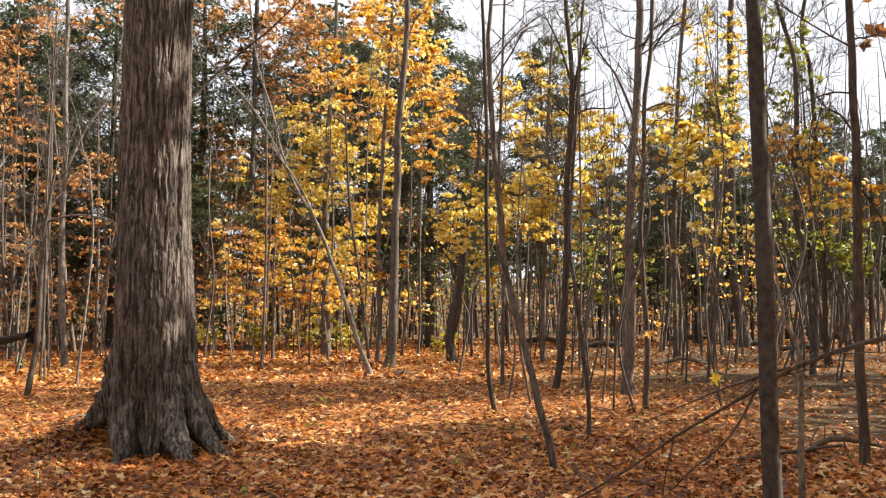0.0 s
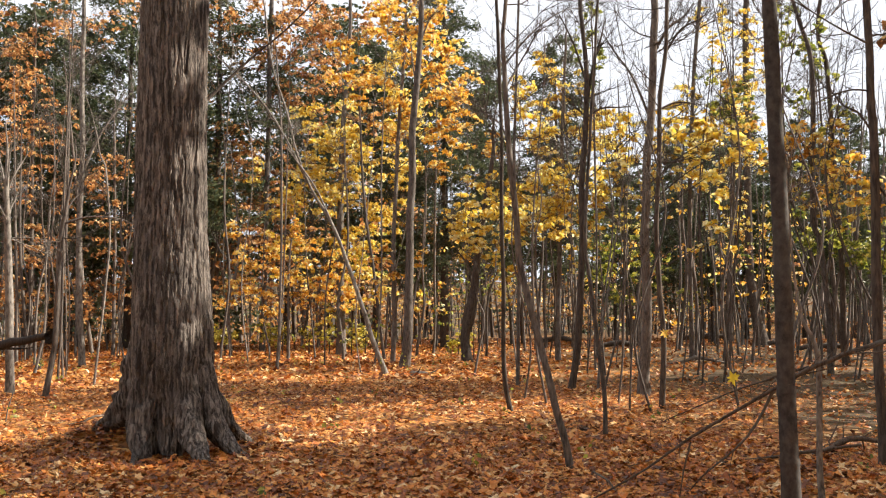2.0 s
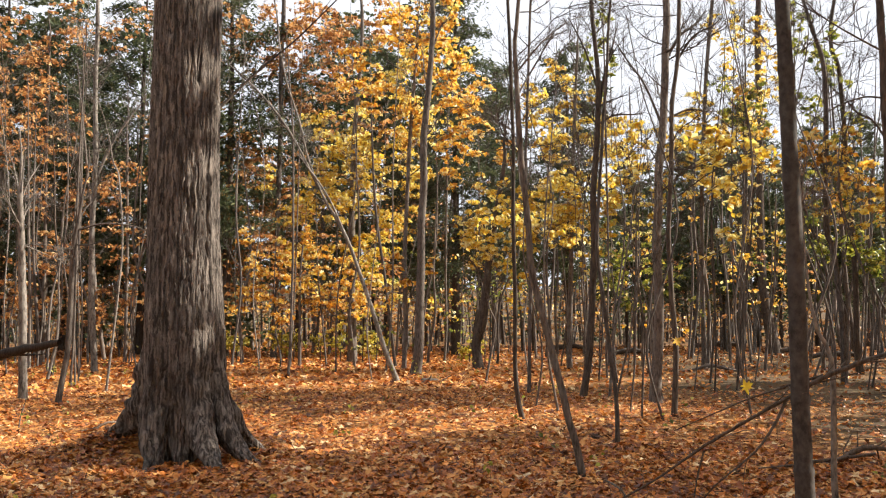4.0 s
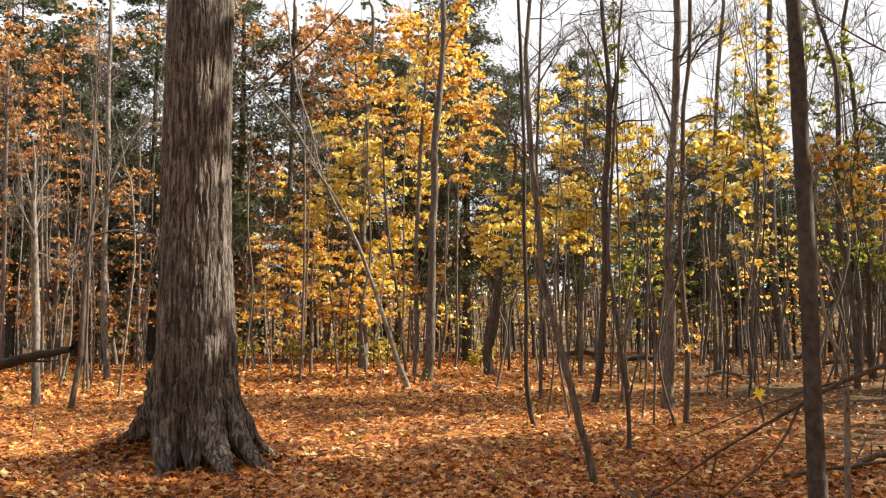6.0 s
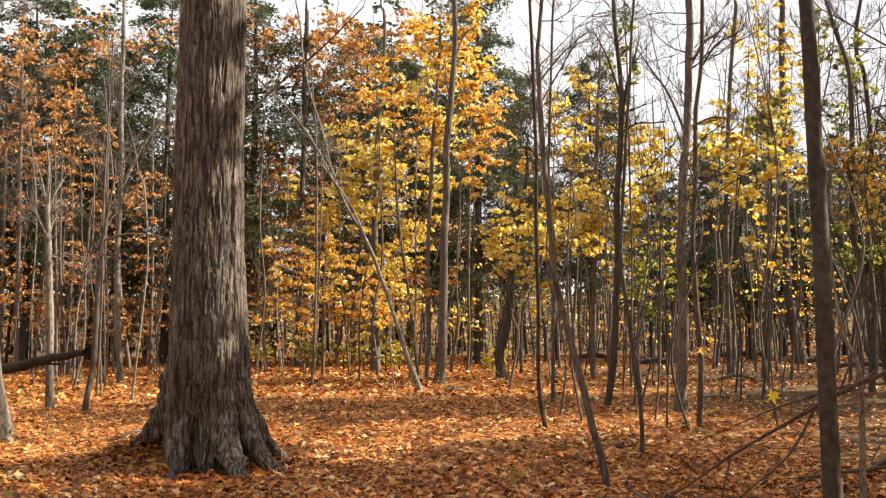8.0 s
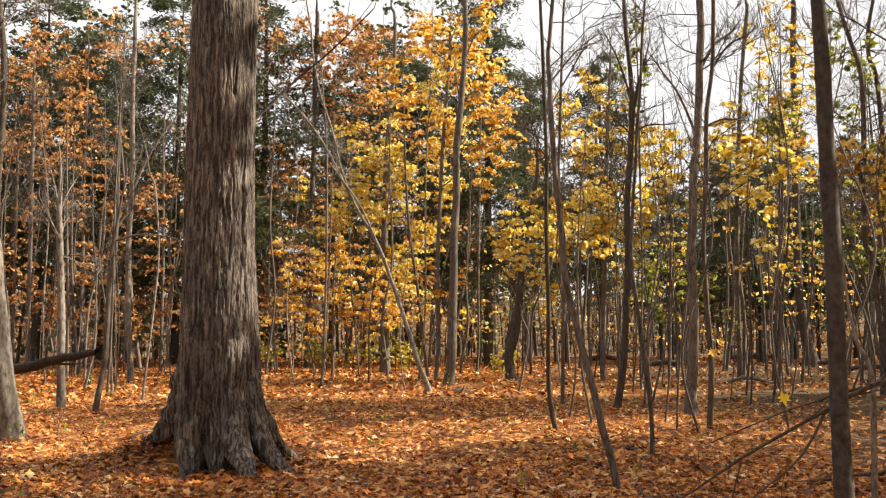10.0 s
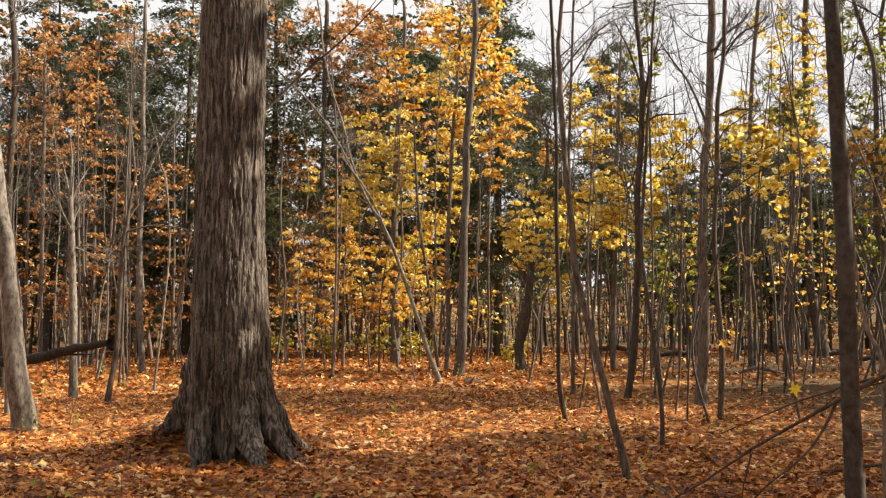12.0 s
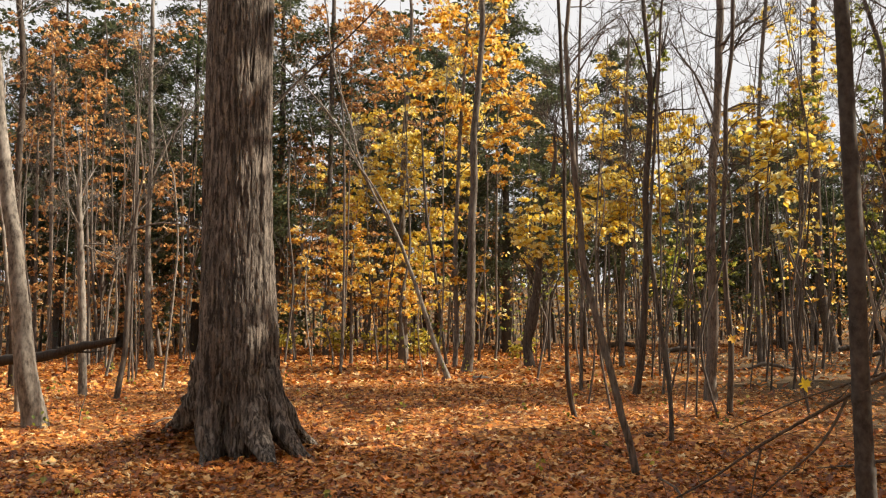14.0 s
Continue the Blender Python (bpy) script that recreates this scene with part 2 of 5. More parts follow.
def ground_material():
    m, n, l, b = material("leaf_littered_soil", 0.95)
    tc = n.new("ShaderNodeTexCoord")
    big = noise_node(n, l, tc.outputs["Object"], 0.35, 5.0, 0.6)
    vor = n.new("ShaderNodeTexVoronoi")
    vor.inputs["Scale"].default_value = 11.0
    l.new(tc.outputs["Object"], vor.inputs["Vector"])
    sep = n.new("ShaderNodeSeparateColor")
    l.new(vor.outputs["Color"], sep.inputs["Color"])
    r = ramp_node(n, [(0.0, (0.08, 0.034, 0.016)), (0.35, (0.22, 0.085, 0.024)), (0.7, (0.38, 0.16, 0.04)), (1.0, (0.52, 0.30, 0.11))])
    l.new(sep.outputs[0], r.inputs["Fac"])
    soil = noise_node(n, l, tc.outputs["Object"], 4.0, 6.0, 0.7)
    rs = ramp_node(n, [(0.35, (0.034, 0.020, 0.011)), (0.5, (0.072, 0.042, 0.018)), (0.62, (0.070, 0.055, 0.021)), (0.78, (0.13, 0.066, 0.025))])
    l.new(soil.outputs["Fac"], rs.inputs["Fac"])
    att = n.new("ShaderNodeAttribute")
    att.attribute_name = "bare"
    mr = n.new("ShaderNodeMath")
    mr.operation = "MULTIPLY_ADD"
    mr.inputs[1].default_value, mr.inputs[2].default_value = 1.6, -0.8
    l.new(big.outputs["Fac"], mr.inputs[0])
    ad = n.new("ShaderNodeMath")
    ad.use_clamp = True
    l.new(mr.outputs[0], ad.inputs[0])
    l.new(att.outputs["Fac"], ad.inputs[1])
    c = mix_node(n, l, "MIX", ad.outputs[0], r.outputs["Color"], rs.outputs["Color"])
    l.new(c, b.inputs["Base Color"])
    bp = n.new("ShaderNodeBump")
    bp.inputs["Strength"].default_value, bp.inputs["Distance"].default_value = 0.8, 0.05
    l.new(vor.outputs["Distance"], bp.inputs["Height"])
    l.new(bp.outputs["Normal"], b.inputs["Normal"])
    return m


GROUND = ground_material()


# ---- building helpers ----
rng = np.random.default_rng(7)


def mesh_of(name, verts, faces, mat, smooth=True):
    """A mesh from an (n, 3) array and an (m, k) array of corners."""
    verts, faces = np.asarray(verts, np.float32), np.asarray(faces, np.int32)
    me = bpy.data.meshes.new(name)
    k = faces.shape[1]
    me.vertices.add(len(verts))
    me.vertices.foreach_set("co", verts.ravel())
    me.loops.add(faces.size)
    me.loops.foreach_set("vertex_index", faces.ravel())
    me.polygons.add(len(faces))
    me.polygons.foreach_set("loop_start", np.arange(0, faces.size, k, dtype=np.int32))
    me.polygons.foreach_set("use_smooth", np.full(len(faces), smooth))
    me.materials.append(mat)
    me.update(calc_edges=True)
    return me


def part(name, data, parent, label="", kind=""):
    ob = new(name, data)
    ob.parent = parent
    return tagged(ob, label, "", "", kind)


def gz(x, y):
    """Height of the ground."""
    x, y = np.asarray(x, float), np.asarray(y, float)
    z = 0.035 * np.sin(0.55 * x + 0.4) * np.cos(0.37 * y) + 0.02 * np.sin(1.3 * x + 0.9 * y)
    z = z + 0.08 * np.exp(-(((x + 0.2) / 4.0) ** 2 + ((y - 31.0) / 3.0) ** 2))
    z = z + 0.34 * np.exp(-(((x + 4.25) / 0.75) ** 2 + ((y - 11.9) / 0.48) ** 2))
    far = np.clip((np.hypot(x, y) - 120.0) / 200.0, 0, 1)
    return z + 14.0 * far * far * (3 - 2 * far)


def smooth_path(pts, steps):
    """Catmull-Rom through rows of x, y, z, r."""
    p = np.asarray(pts, float)
    q = np.vstack([2 * p[0] - p[1], p, 2 * p[-1] - p[-2]])
    out = []
    for i in range(len(p) - 1):
        a, b, c, d = q[i:i + 4]
        for t in np.linspace(0, 1, steps, endpoint=False):
            out.append(0.5 * (2 * b + (c - a) * t + (2 * a - 5 * b + 4 * c - d) * t * t + (3 * b - a - 3 * c + d) * t ** 3))
    out.append(p[-1])
    out = np.array(out)
    out[:, 3] = np.maximum(out[:, 3], 0.0015)
    return out


def tube(path, sides, lump=0.0):
    """A closed-ended tube along rows of x, y, z, r: vertices and quads."""
    p, r = path[:, :3], path[:, 3]
    tan = np.gradient(p, axis=0)
    tan /= np.linalg.norm(tan, axis=1)[:, None] + 1e-9
    ref = np.where(np.abs(tan[:, 2:3]) > 0.75, [[0.0, 1.0, 0.0]], [[0.0, 0.0, 1.0]])
    if abs(tan[:, 2]).max() > 0.75 > abs(tan[:, 2]).min():
        ref = np.tile([[0.0, 1.0, 0.0]], (len(p), 1))
    u = np.cross(tan, ref)
    u /= np.linalg.norm(u, axis=1)[:, None] + 1e-9
    v = np.cross(tan, u)
    a = np.linspace(0, 2 * np.pi, sides, endpoint=False)
    rr = np.repeat(r[:, None], sides, 1)
    if lump:
        rr = rr * (1 + lump * rng.normal(0, 1, rr.shape))
    ring = p[:, None] + rr[..., None] * (np.cos(a)[None, :, None] * u[:, None] + np.sin(a)[None, :, None] * v[:, None])
    n = len(p)
    i, j = np.meshgrid(np.arange(n - 1), np.arange(sides), indexing="ij")
    k = (j + 1) % sides
    f = np.stack([i * sides + j, i * sides + k, (i + 1) * sides + k, (i + 1) * sides + j], -1).reshape(-1, 4)
    return ring.reshape(-1, 3), f


def joined(pieces):
    vs, fs, n = [], [], 0
    for v, f in pieces:
        vs.append(v)
        fs.append(np.asarray(f) + n)
        n += len(v)
    return np.vstack(vs), np.vstack(fs)


def unit(v):
    v = np.asarray(v, float)
    return v / (np.linalg.norm(v, axis=-1, keepdims=True) + 1e-9)


def leaf_cloud(centres, size, hang=0.55, spread=0.8, long=1.0, wide=0.36):
    """Small folded leaves, hanging every way: two triangles each."""
    n = len(centres)
    az = rng.uniform(0, 2 * np.pi, n)
    axis = unit(np.stack([np.cos(az), np.sin(az), rng.normal(-hang, 0.5, n)], -1))
    up = unit(np.stack([rng.normal(0, spread, n), rng.normal(0, spread, n), np.ones(n)], -1))
    side = unit(np.cross(axis, up))
    nor = np.cross(side, axis)
    s = (size * rng.uniform(0.6, 1.25, n))[:, None]
    base = centres - axis * s * 0.5 * long
    tip = centres + axis * s * 0.5 * long
    mid = centres - axis * s * 0.06
    wl_ = mid + side * s * wide + nor * s * 0.12
    wr_ = mid - side * s * wide + nor * s * 0.12
    v = np.stack([base, wl_, tip, wr_], 1).reshape(-1, 3)
    k = np.arange(n)[:, None] * 4
    f = np.concatenate([k + [[0, 1, 2]], k + [[0, 2, 3]]], 1).reshape(-1, 3)
    return v, f


def lattice_noise(u, v, period, seed):
    """Smooth random values between -1 and 1 over two arrays; u repeats after the period."""
    g = np.random.default_rng(seed).uniform(-1, 1, (period, 997))
    i, j = np.floor(u).astype(int), np.floor(v).astype(int)
    a, b = u - i, v - j
    a, b = a * a * (3 - 2 * a), b * b * (3 - 2 * b)
    i0, i1, j0, j1 = i % period, (i + 1) % period, j % 997, (j + 1) % 997
    return (g[i0, j0] * (1 - a) + g[i1, j0] * a) * (1 - b) + (g[i0, j1] * (1 - a) + g[i1, j1] * a) * b


def clump_points(x, y, z, r, n):
    """Leaf places along the side twigs of a few level sprays, ragged at the rim."""
    levels, twigs = max(3, int(r / 0.24)), 7
    k, j = rng.integers(0, levels, n), rng.integers(0, twigs, n)
    lx, ly = rng.normal(0, 0.42 * r, levels), rng.normal(0, 0.42 * r, levels)
    lz = np.linspace(-0.7, 0.7, levels) * r + rng.normal(0, 0.06, levels)
    lr = r * rng.uniform(0.6, 1.15, levels)
    az = rng.uniform(0, 2 * np.pi, (levels, twigs))[k, j]
    reach = rng.uniform(0.45, 1.1, (levels, twigs))[k, j] * lr[k]
    tilt = rng.normal(0.0, 0.16, (levels, twigs))[k, j]
    t = rng.uniform(0.05, 1.0, n) ** 0.75
    w = rng.normal(0, 0.13, n) * reach * (1.15 - 0.7 * t)
    az = az + 0.5 * (t - 0.5) * np.sin(7.0 * j + k)
    px, py = lx[k] + reach * t * np.cos(az) - w * np.sin(az), ly[k] + reach * t * np.sin(az) + w * np.cos(az)
    pz = lz[k] + rng.normal(0, 0.035, n) + reach * (tilt * t - 0.22 * t * t)
    return np.stack([x + px, y + py, z + pz], -1)


def branch_path(start, way, length, r, bend=0.25, rise=0.15, n=5):
    p, w = [np.array(start, float)], unit(way)
    for i in range(n):
        w = unit(w + rng.normal(0, bend, 3) * 0.45 + np.array([0, 0, rise * 0.4]))
        p.append(p[-1] + w * length / n)
    p = np.array(p)
    return np.column_stack([p, r * np.linspace(1, 0.22, n + 1) ** 0.9])


def bare_branches(trunk, lo, hi, count, reach, twig_count=7, rise=0.2, fine=4):
    """Bare side branches along a trunk between two heights: the branches, and all their finer twigs."""
    main, twigs = [], []
    zs = trunk[:, 2]
    for _ in range(count):
        z = rng.uniform(lo, hi)
        i = int(np.argmin(abs(zs - z)))
        a = rng.uniform(0, 2 * np.pi)
        r0 = max(0.006, min(trunk[i, 3] * 0.40, 0.022)) * rng.uniform(0.5, 1.0)
        b = branch_path(trunk[i, :3], (math.cos(a), math.sin(a), rng.uniform(-0.1, 1.2)), reach * rng.uniform(0.5, 1.3), r0, 0.32, rise, 6)
        main.append(tube(b, 5))
        for _ in range(twig_count):
            j = rng.integers(1, len(b))
            w = unit(b[j, :3] - b[j - 1, :3]) + rng.normal(0, 0.55, 3)
            t = branch_path(b[j, :3], w, reach * rng.uniform(0.25, 0.6), max(0.0065, b[j, 3] * 0.6), 0.38, 0.3, 4)
            twigs.append(tube(t, 4))
            for _ in range(fine):
                k = rng.integers(1, len(t))
                w = unit(t[k, :3] - t[k - 1, :3]) + rng.normal(0, 0.6, 3)
                twigs.append(tube(branch_path(t[k, :3], w, reach * rng.uniform(0.12, 0.32), 0.0045, 0.4, 0.3, 2), 3))
    return main, twigs


# ---- kinds of trees ----
def trunk_with_flare(profile, top, sides, flare=0.22, lump=0.012, scars=(), steps=6):
    """profile rows: x, z, r offsets from the base, seen from the front; the trunk tapers on to the top height."""
    rows = [(x, 0.0, z, r) for x, z, r in profile]
    (x1, z1, r1), (x2, z2, r2) = profile[-2], profile[-1]
    if top > z2 + 0.5:
        k = (x2 - x1) / max(z2 - z1, 0.1)
        k = max(-0.25, min(0.25, k))
        for s in (0.35, 0.7, 1.0):
            h = (top - z2) * s
            rows.append((x2 + k * h * 0.8 + rng.normal(0, 0.02 * h), rng.normal(0, 0.02 * h), z2 + h, max(0.008, r2 * (1 - 0.88 * s))))
    path = smooth_path(rows, steps)
    low = np.clip(1 - (path[:, 2] + 0.1) / (6 * profile[0][2] + 0.1), 0, 1)
    path[:, 3] *= 1 + flare * low ** 2
    wig = profile[1][2] * 0.10
    ker = np.array([1, 2, 3, 4, 3, 2, 1]) / 16
    sway = 0.022 + 0.10 * profile[1][2]
    for c in (0, 1) if not scars else ():
        slow = np.convolve(rng.normal(0, sway, len(path) // 4 + 8), ker, "valid")
        path[:, c] += 3 * np.interp(np.linspace(0, len(slow) - 1, len(path)), np.arange(len(slow)), slow) * np.clip(path[:, 2], 0, 1)
        path[:, c] += 3 * np.convolve(rng.normal(0, wig, len(path) + 6), ker, "valid")
    for h in scars:
        path[:, 3] *= 1 + 0.10 * np.exp(-((path[:, 2] - h) / 0.03) ** 2)
    return path, tube(path, sides, lump)


def tree(kind, x, y, profile, top=12.0, bark=None, label="", category="tree", limbs=(), bare=(), clumps=(), leaf=None, leaf_size=0.185, fill=1.15, stray=2, group="", sides=14, sunk=0.12, scars=(), plain=False):
    """A hardwood: trunk, single limbs, bare twigs and a leafy crown.
    limbs: rows of (height, to x, to y, to z, radius); bare: (from, to, count, reach); clumps: rows of (x, y, z, radius), all from the base."""
    z0 = float(gz(x, y))
    root = new(kind)
    root.location = (x, y, z0)
    tagged(root, label, category, group)
    bark = bark or BARK_GREY
    prof = [(profile[0][0], -sunk, profile[0][2])] + list(profile)
    path, (v, f) = trunk_with_flare(prof, top, sides, scars=scars, steps=24 if scars else 6)
    part("trunk", mesh_of("trunk", v, f, bark), root)
    thin = bark if bark is BARK_PALE else TWIG
    fine = []
    for h, lx, ly, lz, r in limbs:
        i = int(np.argmin(abs(path[:, 2] - h)))
        s = path[i, :3]
        e = np.array((lx, ly, lz), float)
        far = np.linalg.norm(e - s)
        m1, m2 = s + (e - s) * 0.35 + (0, 0, 0.10 * far), s + (e - s) * 0.7 + rng.normal(0, 0.04, 3) + (0, 0, 0.06 * far)
        b = smooth_path(np.column_stack([[s, m1, m2, e], [r, r * 0.8, r * 0.6, r * 0.3]]), 5)
        limb = part("limb", mesh_of("limb", *tube(b, 8, 0.02), bark), root)
        for _ in range(9):
            j = rng.integers(4, len(b))
            t = branch_path(b[j, :3], unit(b[j, :3] - b[j - 1, :3]) + rng.normal(0, 0.55, 3), 0.35 * far * rng.uniform(0.4, 1), max(0.004, b[j, 3] * 0.5), 0.3, 0.3, 5)
            part("twig", mesh_of("twig", *tube(t, 4), thin), limb)
            for _ in range(4):
                k = rng.integers(1, len(t))
                fine.append(tube(branch_path(t[k, :3], unit(t[k, :3] - t[k - 1, :3]) + rng.normal(0, 0.6, 3), 0.12 * far, 0.0035, 0.4, 0.3, 2), 3))
    if bare:
        lo, hi, count, reach = bare
        main, twigs = bare_branches(path, lo, hi, count, reach)
        for piece in main:
            part("branch", mesh_of("branch", *piece, thin), root)
        fine += twigs
    pts = []
    for cx, cy, cz, r in clumps:
        n = int(fill * 560 * max(r, 0.2) ** 2 * (0.15 / leaf_size) ** 2)
        pts.append(clump_points(cx, cy, cz, r, n))
        for _ in range(stray):
            pts.append(clump_points(cx + rng.normal(0, r), cy + rng.normal(0, r), cz + rng.normal(0, 0.9 * r), r * 0.55, int(0.35 * n)))
        c = np.array((cx, cy, cz - 0.1 * r))
        i = int(np.argmin(abs(path[:, 2] - max(path[:, 2].min() + 0.4, cz - 0.5 * np.hypot(cx, cy) - 0.2))))
        s = path[i, :3]
        d = c - s
        m1 = s + d * 0.5 + (0, 0, 0.06 * np.linalg.norm(d))
        b = smooth_path(np.column_stack([[s, m1, c], [0.016, 0.011, 0.005]]), 4)
        if not plain:
            part("branch", mesh_of("branch", *tube(b, 5), thin), root)
            for _ in range(6):
                a = rng.uniform(0, 2 * np.pi)
                fine.append(tube(branch_path(c - d * rng.uniform(0, 0.3), (math.cos(a), math.sin(a), 0.05), r * 0.9, 0.006, 0.3, 0.0, 4), 3))
    if fine:
        part("branchwork", mesh_of("branchwork", *joined(fine), thin), root, "", "stuff")
    if pts:
        part("crown", mesh_of("crown", *leaf_cloud(np.vstack(pts), leaf_size), leaf or LEAF_YELLOW, False), root)
    return root


def conifer_thing(height, low, spread, count, r=0.16, label="", dead=True):
    """A conifer with drooping needled boughs; the lowest ones are bare sticks."""
    root = new("conifer_tree")
    tagged(root, label or "tall dark green conifer with drooping boughs on the forest floor", "conifer", "conifers behind the hardwoods")
    path = smooth_path([(0, 0, -0.2, r * 1.15), (rng.normal(0, 0.1), 0, height * 0.35, r * 0.85), (rng.normal(0, 0.15), 0, height * 0.7, r * 0.5), (0, 0, height, 0.02)], 8)
    part("trunk", mesh_of("trunk", *tube(path, 10, 0.012), BARK_DARK), root)
    sticks, pts = [], []
    for i in range(count):
        z = low + (height - low) * (i + rng.uniform(0, 1)) / count
        k = int(np.argmin(abs(path[:, 2] - z)))
        a = rng.uniform(0, 2 * np.pi)
        ln = spread * (1.0 - 0.62 * ((z - low) / (height - low)) ** 1.6) * rng.uniform(0.35, 1.2)
        b = branch_path(path[k, :3], (math.cos(a), math.sin(a), rng.uniform(-0.1, 0.4)), ln, 0.025, 0.25, -0.15, 6)
        sticks.append(tube(b, 4))
        m = int(58 * ln)
        t = rng.uniform(0.12, 1.0, m) ** 0.8
        q = np.stack([np.interp(t, np.linspace(0, 1, len(b)), b[:, c]) for c in range(3)], -1)
        side = np.array((-math.sin(a), math.cos(a), 0.0))
        w = rng.normal(0, 0.24 * ln, m) * (1.15 - 0.8 * t)
        pts.append(q + side * w[:, None] + np.column_stack([np.zeros(m), np.zeros(m), rng.normal(-0.08, 0.16, m) - 0.12 * abs(w)]))
    if dead:
        main, twigs = bare_branches(path, 1.5, low + 0.8, 14, 1.3, 2, -0.05, 1)
        sticks += main + twigs
    part("bough_frame", mesh_of("bough_frame", *joined(sticks), BARK_DARK), root, "", "stuff")
    part("crown", mesh_of("crown", *leaf_cloud(np.vstack(pts), 0.27, 0.35, 0.6, 1.2, 0.16), NEEDLES, False), root, "dark green needles")
    return root


# ---- ground ----
def bare_patch(x, y):
    """How far the leaf cover thins out: the damp hollow, ground behind it, and the distance."""
    d = np.hypot((x - 10.0) / 8.2, (y - 24.5) / 9.8)
    e = np.hypot((x - 7.2) / 3.2, (y - 15.0) / 3.6)
    # Dark soil behind the hollow, strengthened to paint in the shade there.
    g = np.hypot((x - 13.0) / 13.5, (y - 42.0) / 17.0)
    far = np.clip((np.hypot(x, y) - 60.0) / 40.0, 0, 1)
    return np.clip(np.maximum(np.maximum(1.6 - 1.3 * np.minimum(d, e), far), 1.1 - 0.7 * g * g), 0, 1)


def build_ground():
    near = np.linspace(-40, 40, 161)
    xs = np.concatenate([[-2500, -900, -400, -220, -140, -90, -60], near, [60, 90, 140, 220, 400, 900, 2500]])
    ys = np.concatenate([[-2500, -900, -300, -100, -40, -15], np.linspace(-5, 75, 161), [90, 110, 130, 160, 200, 260, 330, 500, 1000, 2500]])
    gx, gy = np.meshgrid(xs, ys)
    hz = gz(gx, gy)
    v = np.stack([gx, gy, hz], -1).reshape(-1, 3)
    nx, ny = len(xs), len(ys)
    i, j = np.meshgrid(np.arange(ny - 1), np.arange(nx - 1), indexing="ij")
    f = np.stack([i * nx + j, i * nx + j + 1, (i + 1) * nx + j + 1, (i + 1) * nx + j], -1).reshape(-1, 4)
    me = mesh_of("ground", v, f, GROUND)
    att = me.attributes.new("bare", "FLOAT", "POINT")
    att.data.foreach_set("value", bare_patch(v[:, 0], v[:, 1]).astype(np.float32))
    return tagged(new("ground", me), "forest floor of brown soil under orange fallen leaves", "ground", "", "structure")


def litter_leaves(pos, size, curl):
    """Lobed, curled leaves of ten triangles."""
    n = len(pos)
    az = rng.uniform(0, 2 * np.pi, n)
    k = np.arange(10)
    rad = np.array([1.0, 0.60, 0.90, 0.56, 0.74, 0.30, 0.74, 0.56, 0.90, 0.60])
    ang = k * 2 * np.pi / 10
    lx, ly = rad * np.cos(ang), rad * np.sin(ang)
    s = (size * rng.uniform(0.55, 1.2, n))[:, None] * 0.5
    bx, by = rng.normal(0, curl, (n, 1)), rng.normal(0, curl, (n, 1))
    lz = abs(bx) * lx ** 2 + by * ly ** 2 + rng.normal(0, 0.10, (n, 10))
    x, y = np.tile(lx, (n, 1)), np.tile(ly, (n, 1)) * rng.uniform(0.7, 1.0, (n, 1))
    tx, ty = rng.normal(0, 0.22, (n, 1)), rng.normal(0, 0.22, (n, 1))
    z = lz + tx * x + ty * y
    z = z - z.min(1, keepdims=True)
    c, d = np.cos(az)[:, None], np.sin(az)[:, None]
    rim = np.stack([pos[:, None, 0] + s * (c * x - d * y), pos[:, None, 1] + s * (d * x + c * y), pos[:, None, 2] + s * z], -1)
    mid = rim.mean(1, keepdims=True) - np.array([0, 0, 0.0])
    v = np.concatenate([mid, rim], 1).reshape(-1, 3)
    b = np.arange(n)[:, None, None] * 11
    tri = np.stack([np.zeros(10, int), 1 + k, 1 + (k + 1) % 10], -1)[None]
    return v, (b + tri).reshape(-1, 3)


def scatter(d0, d1, per_m2):
    """Places on the ground within a wide fan in front of the path."""
    n = int(per_m2 * 0.62 * (d1 * d1 - d0 * d0))
    d = np.sqrt(rng.uniform(d0 * d0, d1 * d1, n))
    a = rng.uniform(-0.62, 0.62, n) - 0.06
    x, y = d * np.sin(a), d * np.cos(a)
    keep = rng.uniform(0, 1, n) > 0.77 * bare_patch(x, y)
    patch = 0.5 + 0.5 * np.sin(1.9 * x + 1.1 * np.sin(0.8 * y)) * np.sin(1.4 * y + 1.3 * np.sin(0.9 * x))
    keep &= rng.uniform(0, 1, n) < 0.55 + 0.45 * patch
    x, y = x[keep], y[keep]
    return np.stack([x, y, gz(x, y) + rng.uniform(0.0, 0.035, len(x))], -1)


def build_litter():
    tagged(new("fallen_leaves", mesh_of("fallen_leaves", *litter_leaves(scatter(6.5, 13.0, 420), 0.115, 0.24), LITTER, False)), "curled orange and brown maple leaves lying over the forest floor", "leaves", "", "stuff")
    tagged(new("fallen_leaves", mesh_of("fallen_leaves", *litter_leaves(scatter(13.0, 24.0, 130), 0.13, 0.24), LITTER, False)), "curled orange and brown maple leaves lying over the forest floor", "leaves", "", "stuff")
    p = scatter(24.0, 70.0, 30)
    p[:, 2] += 0.03
    tagged(new("fallen_leaves", mesh_of("fallen_leaves", *leaf_cloud(p, 0.18, 0.0, 0.4), LITTER, False)), "orange fallen leaves between the distant trunks", "leaves", "", "stuff")


ground = build_ground()
build_litter()


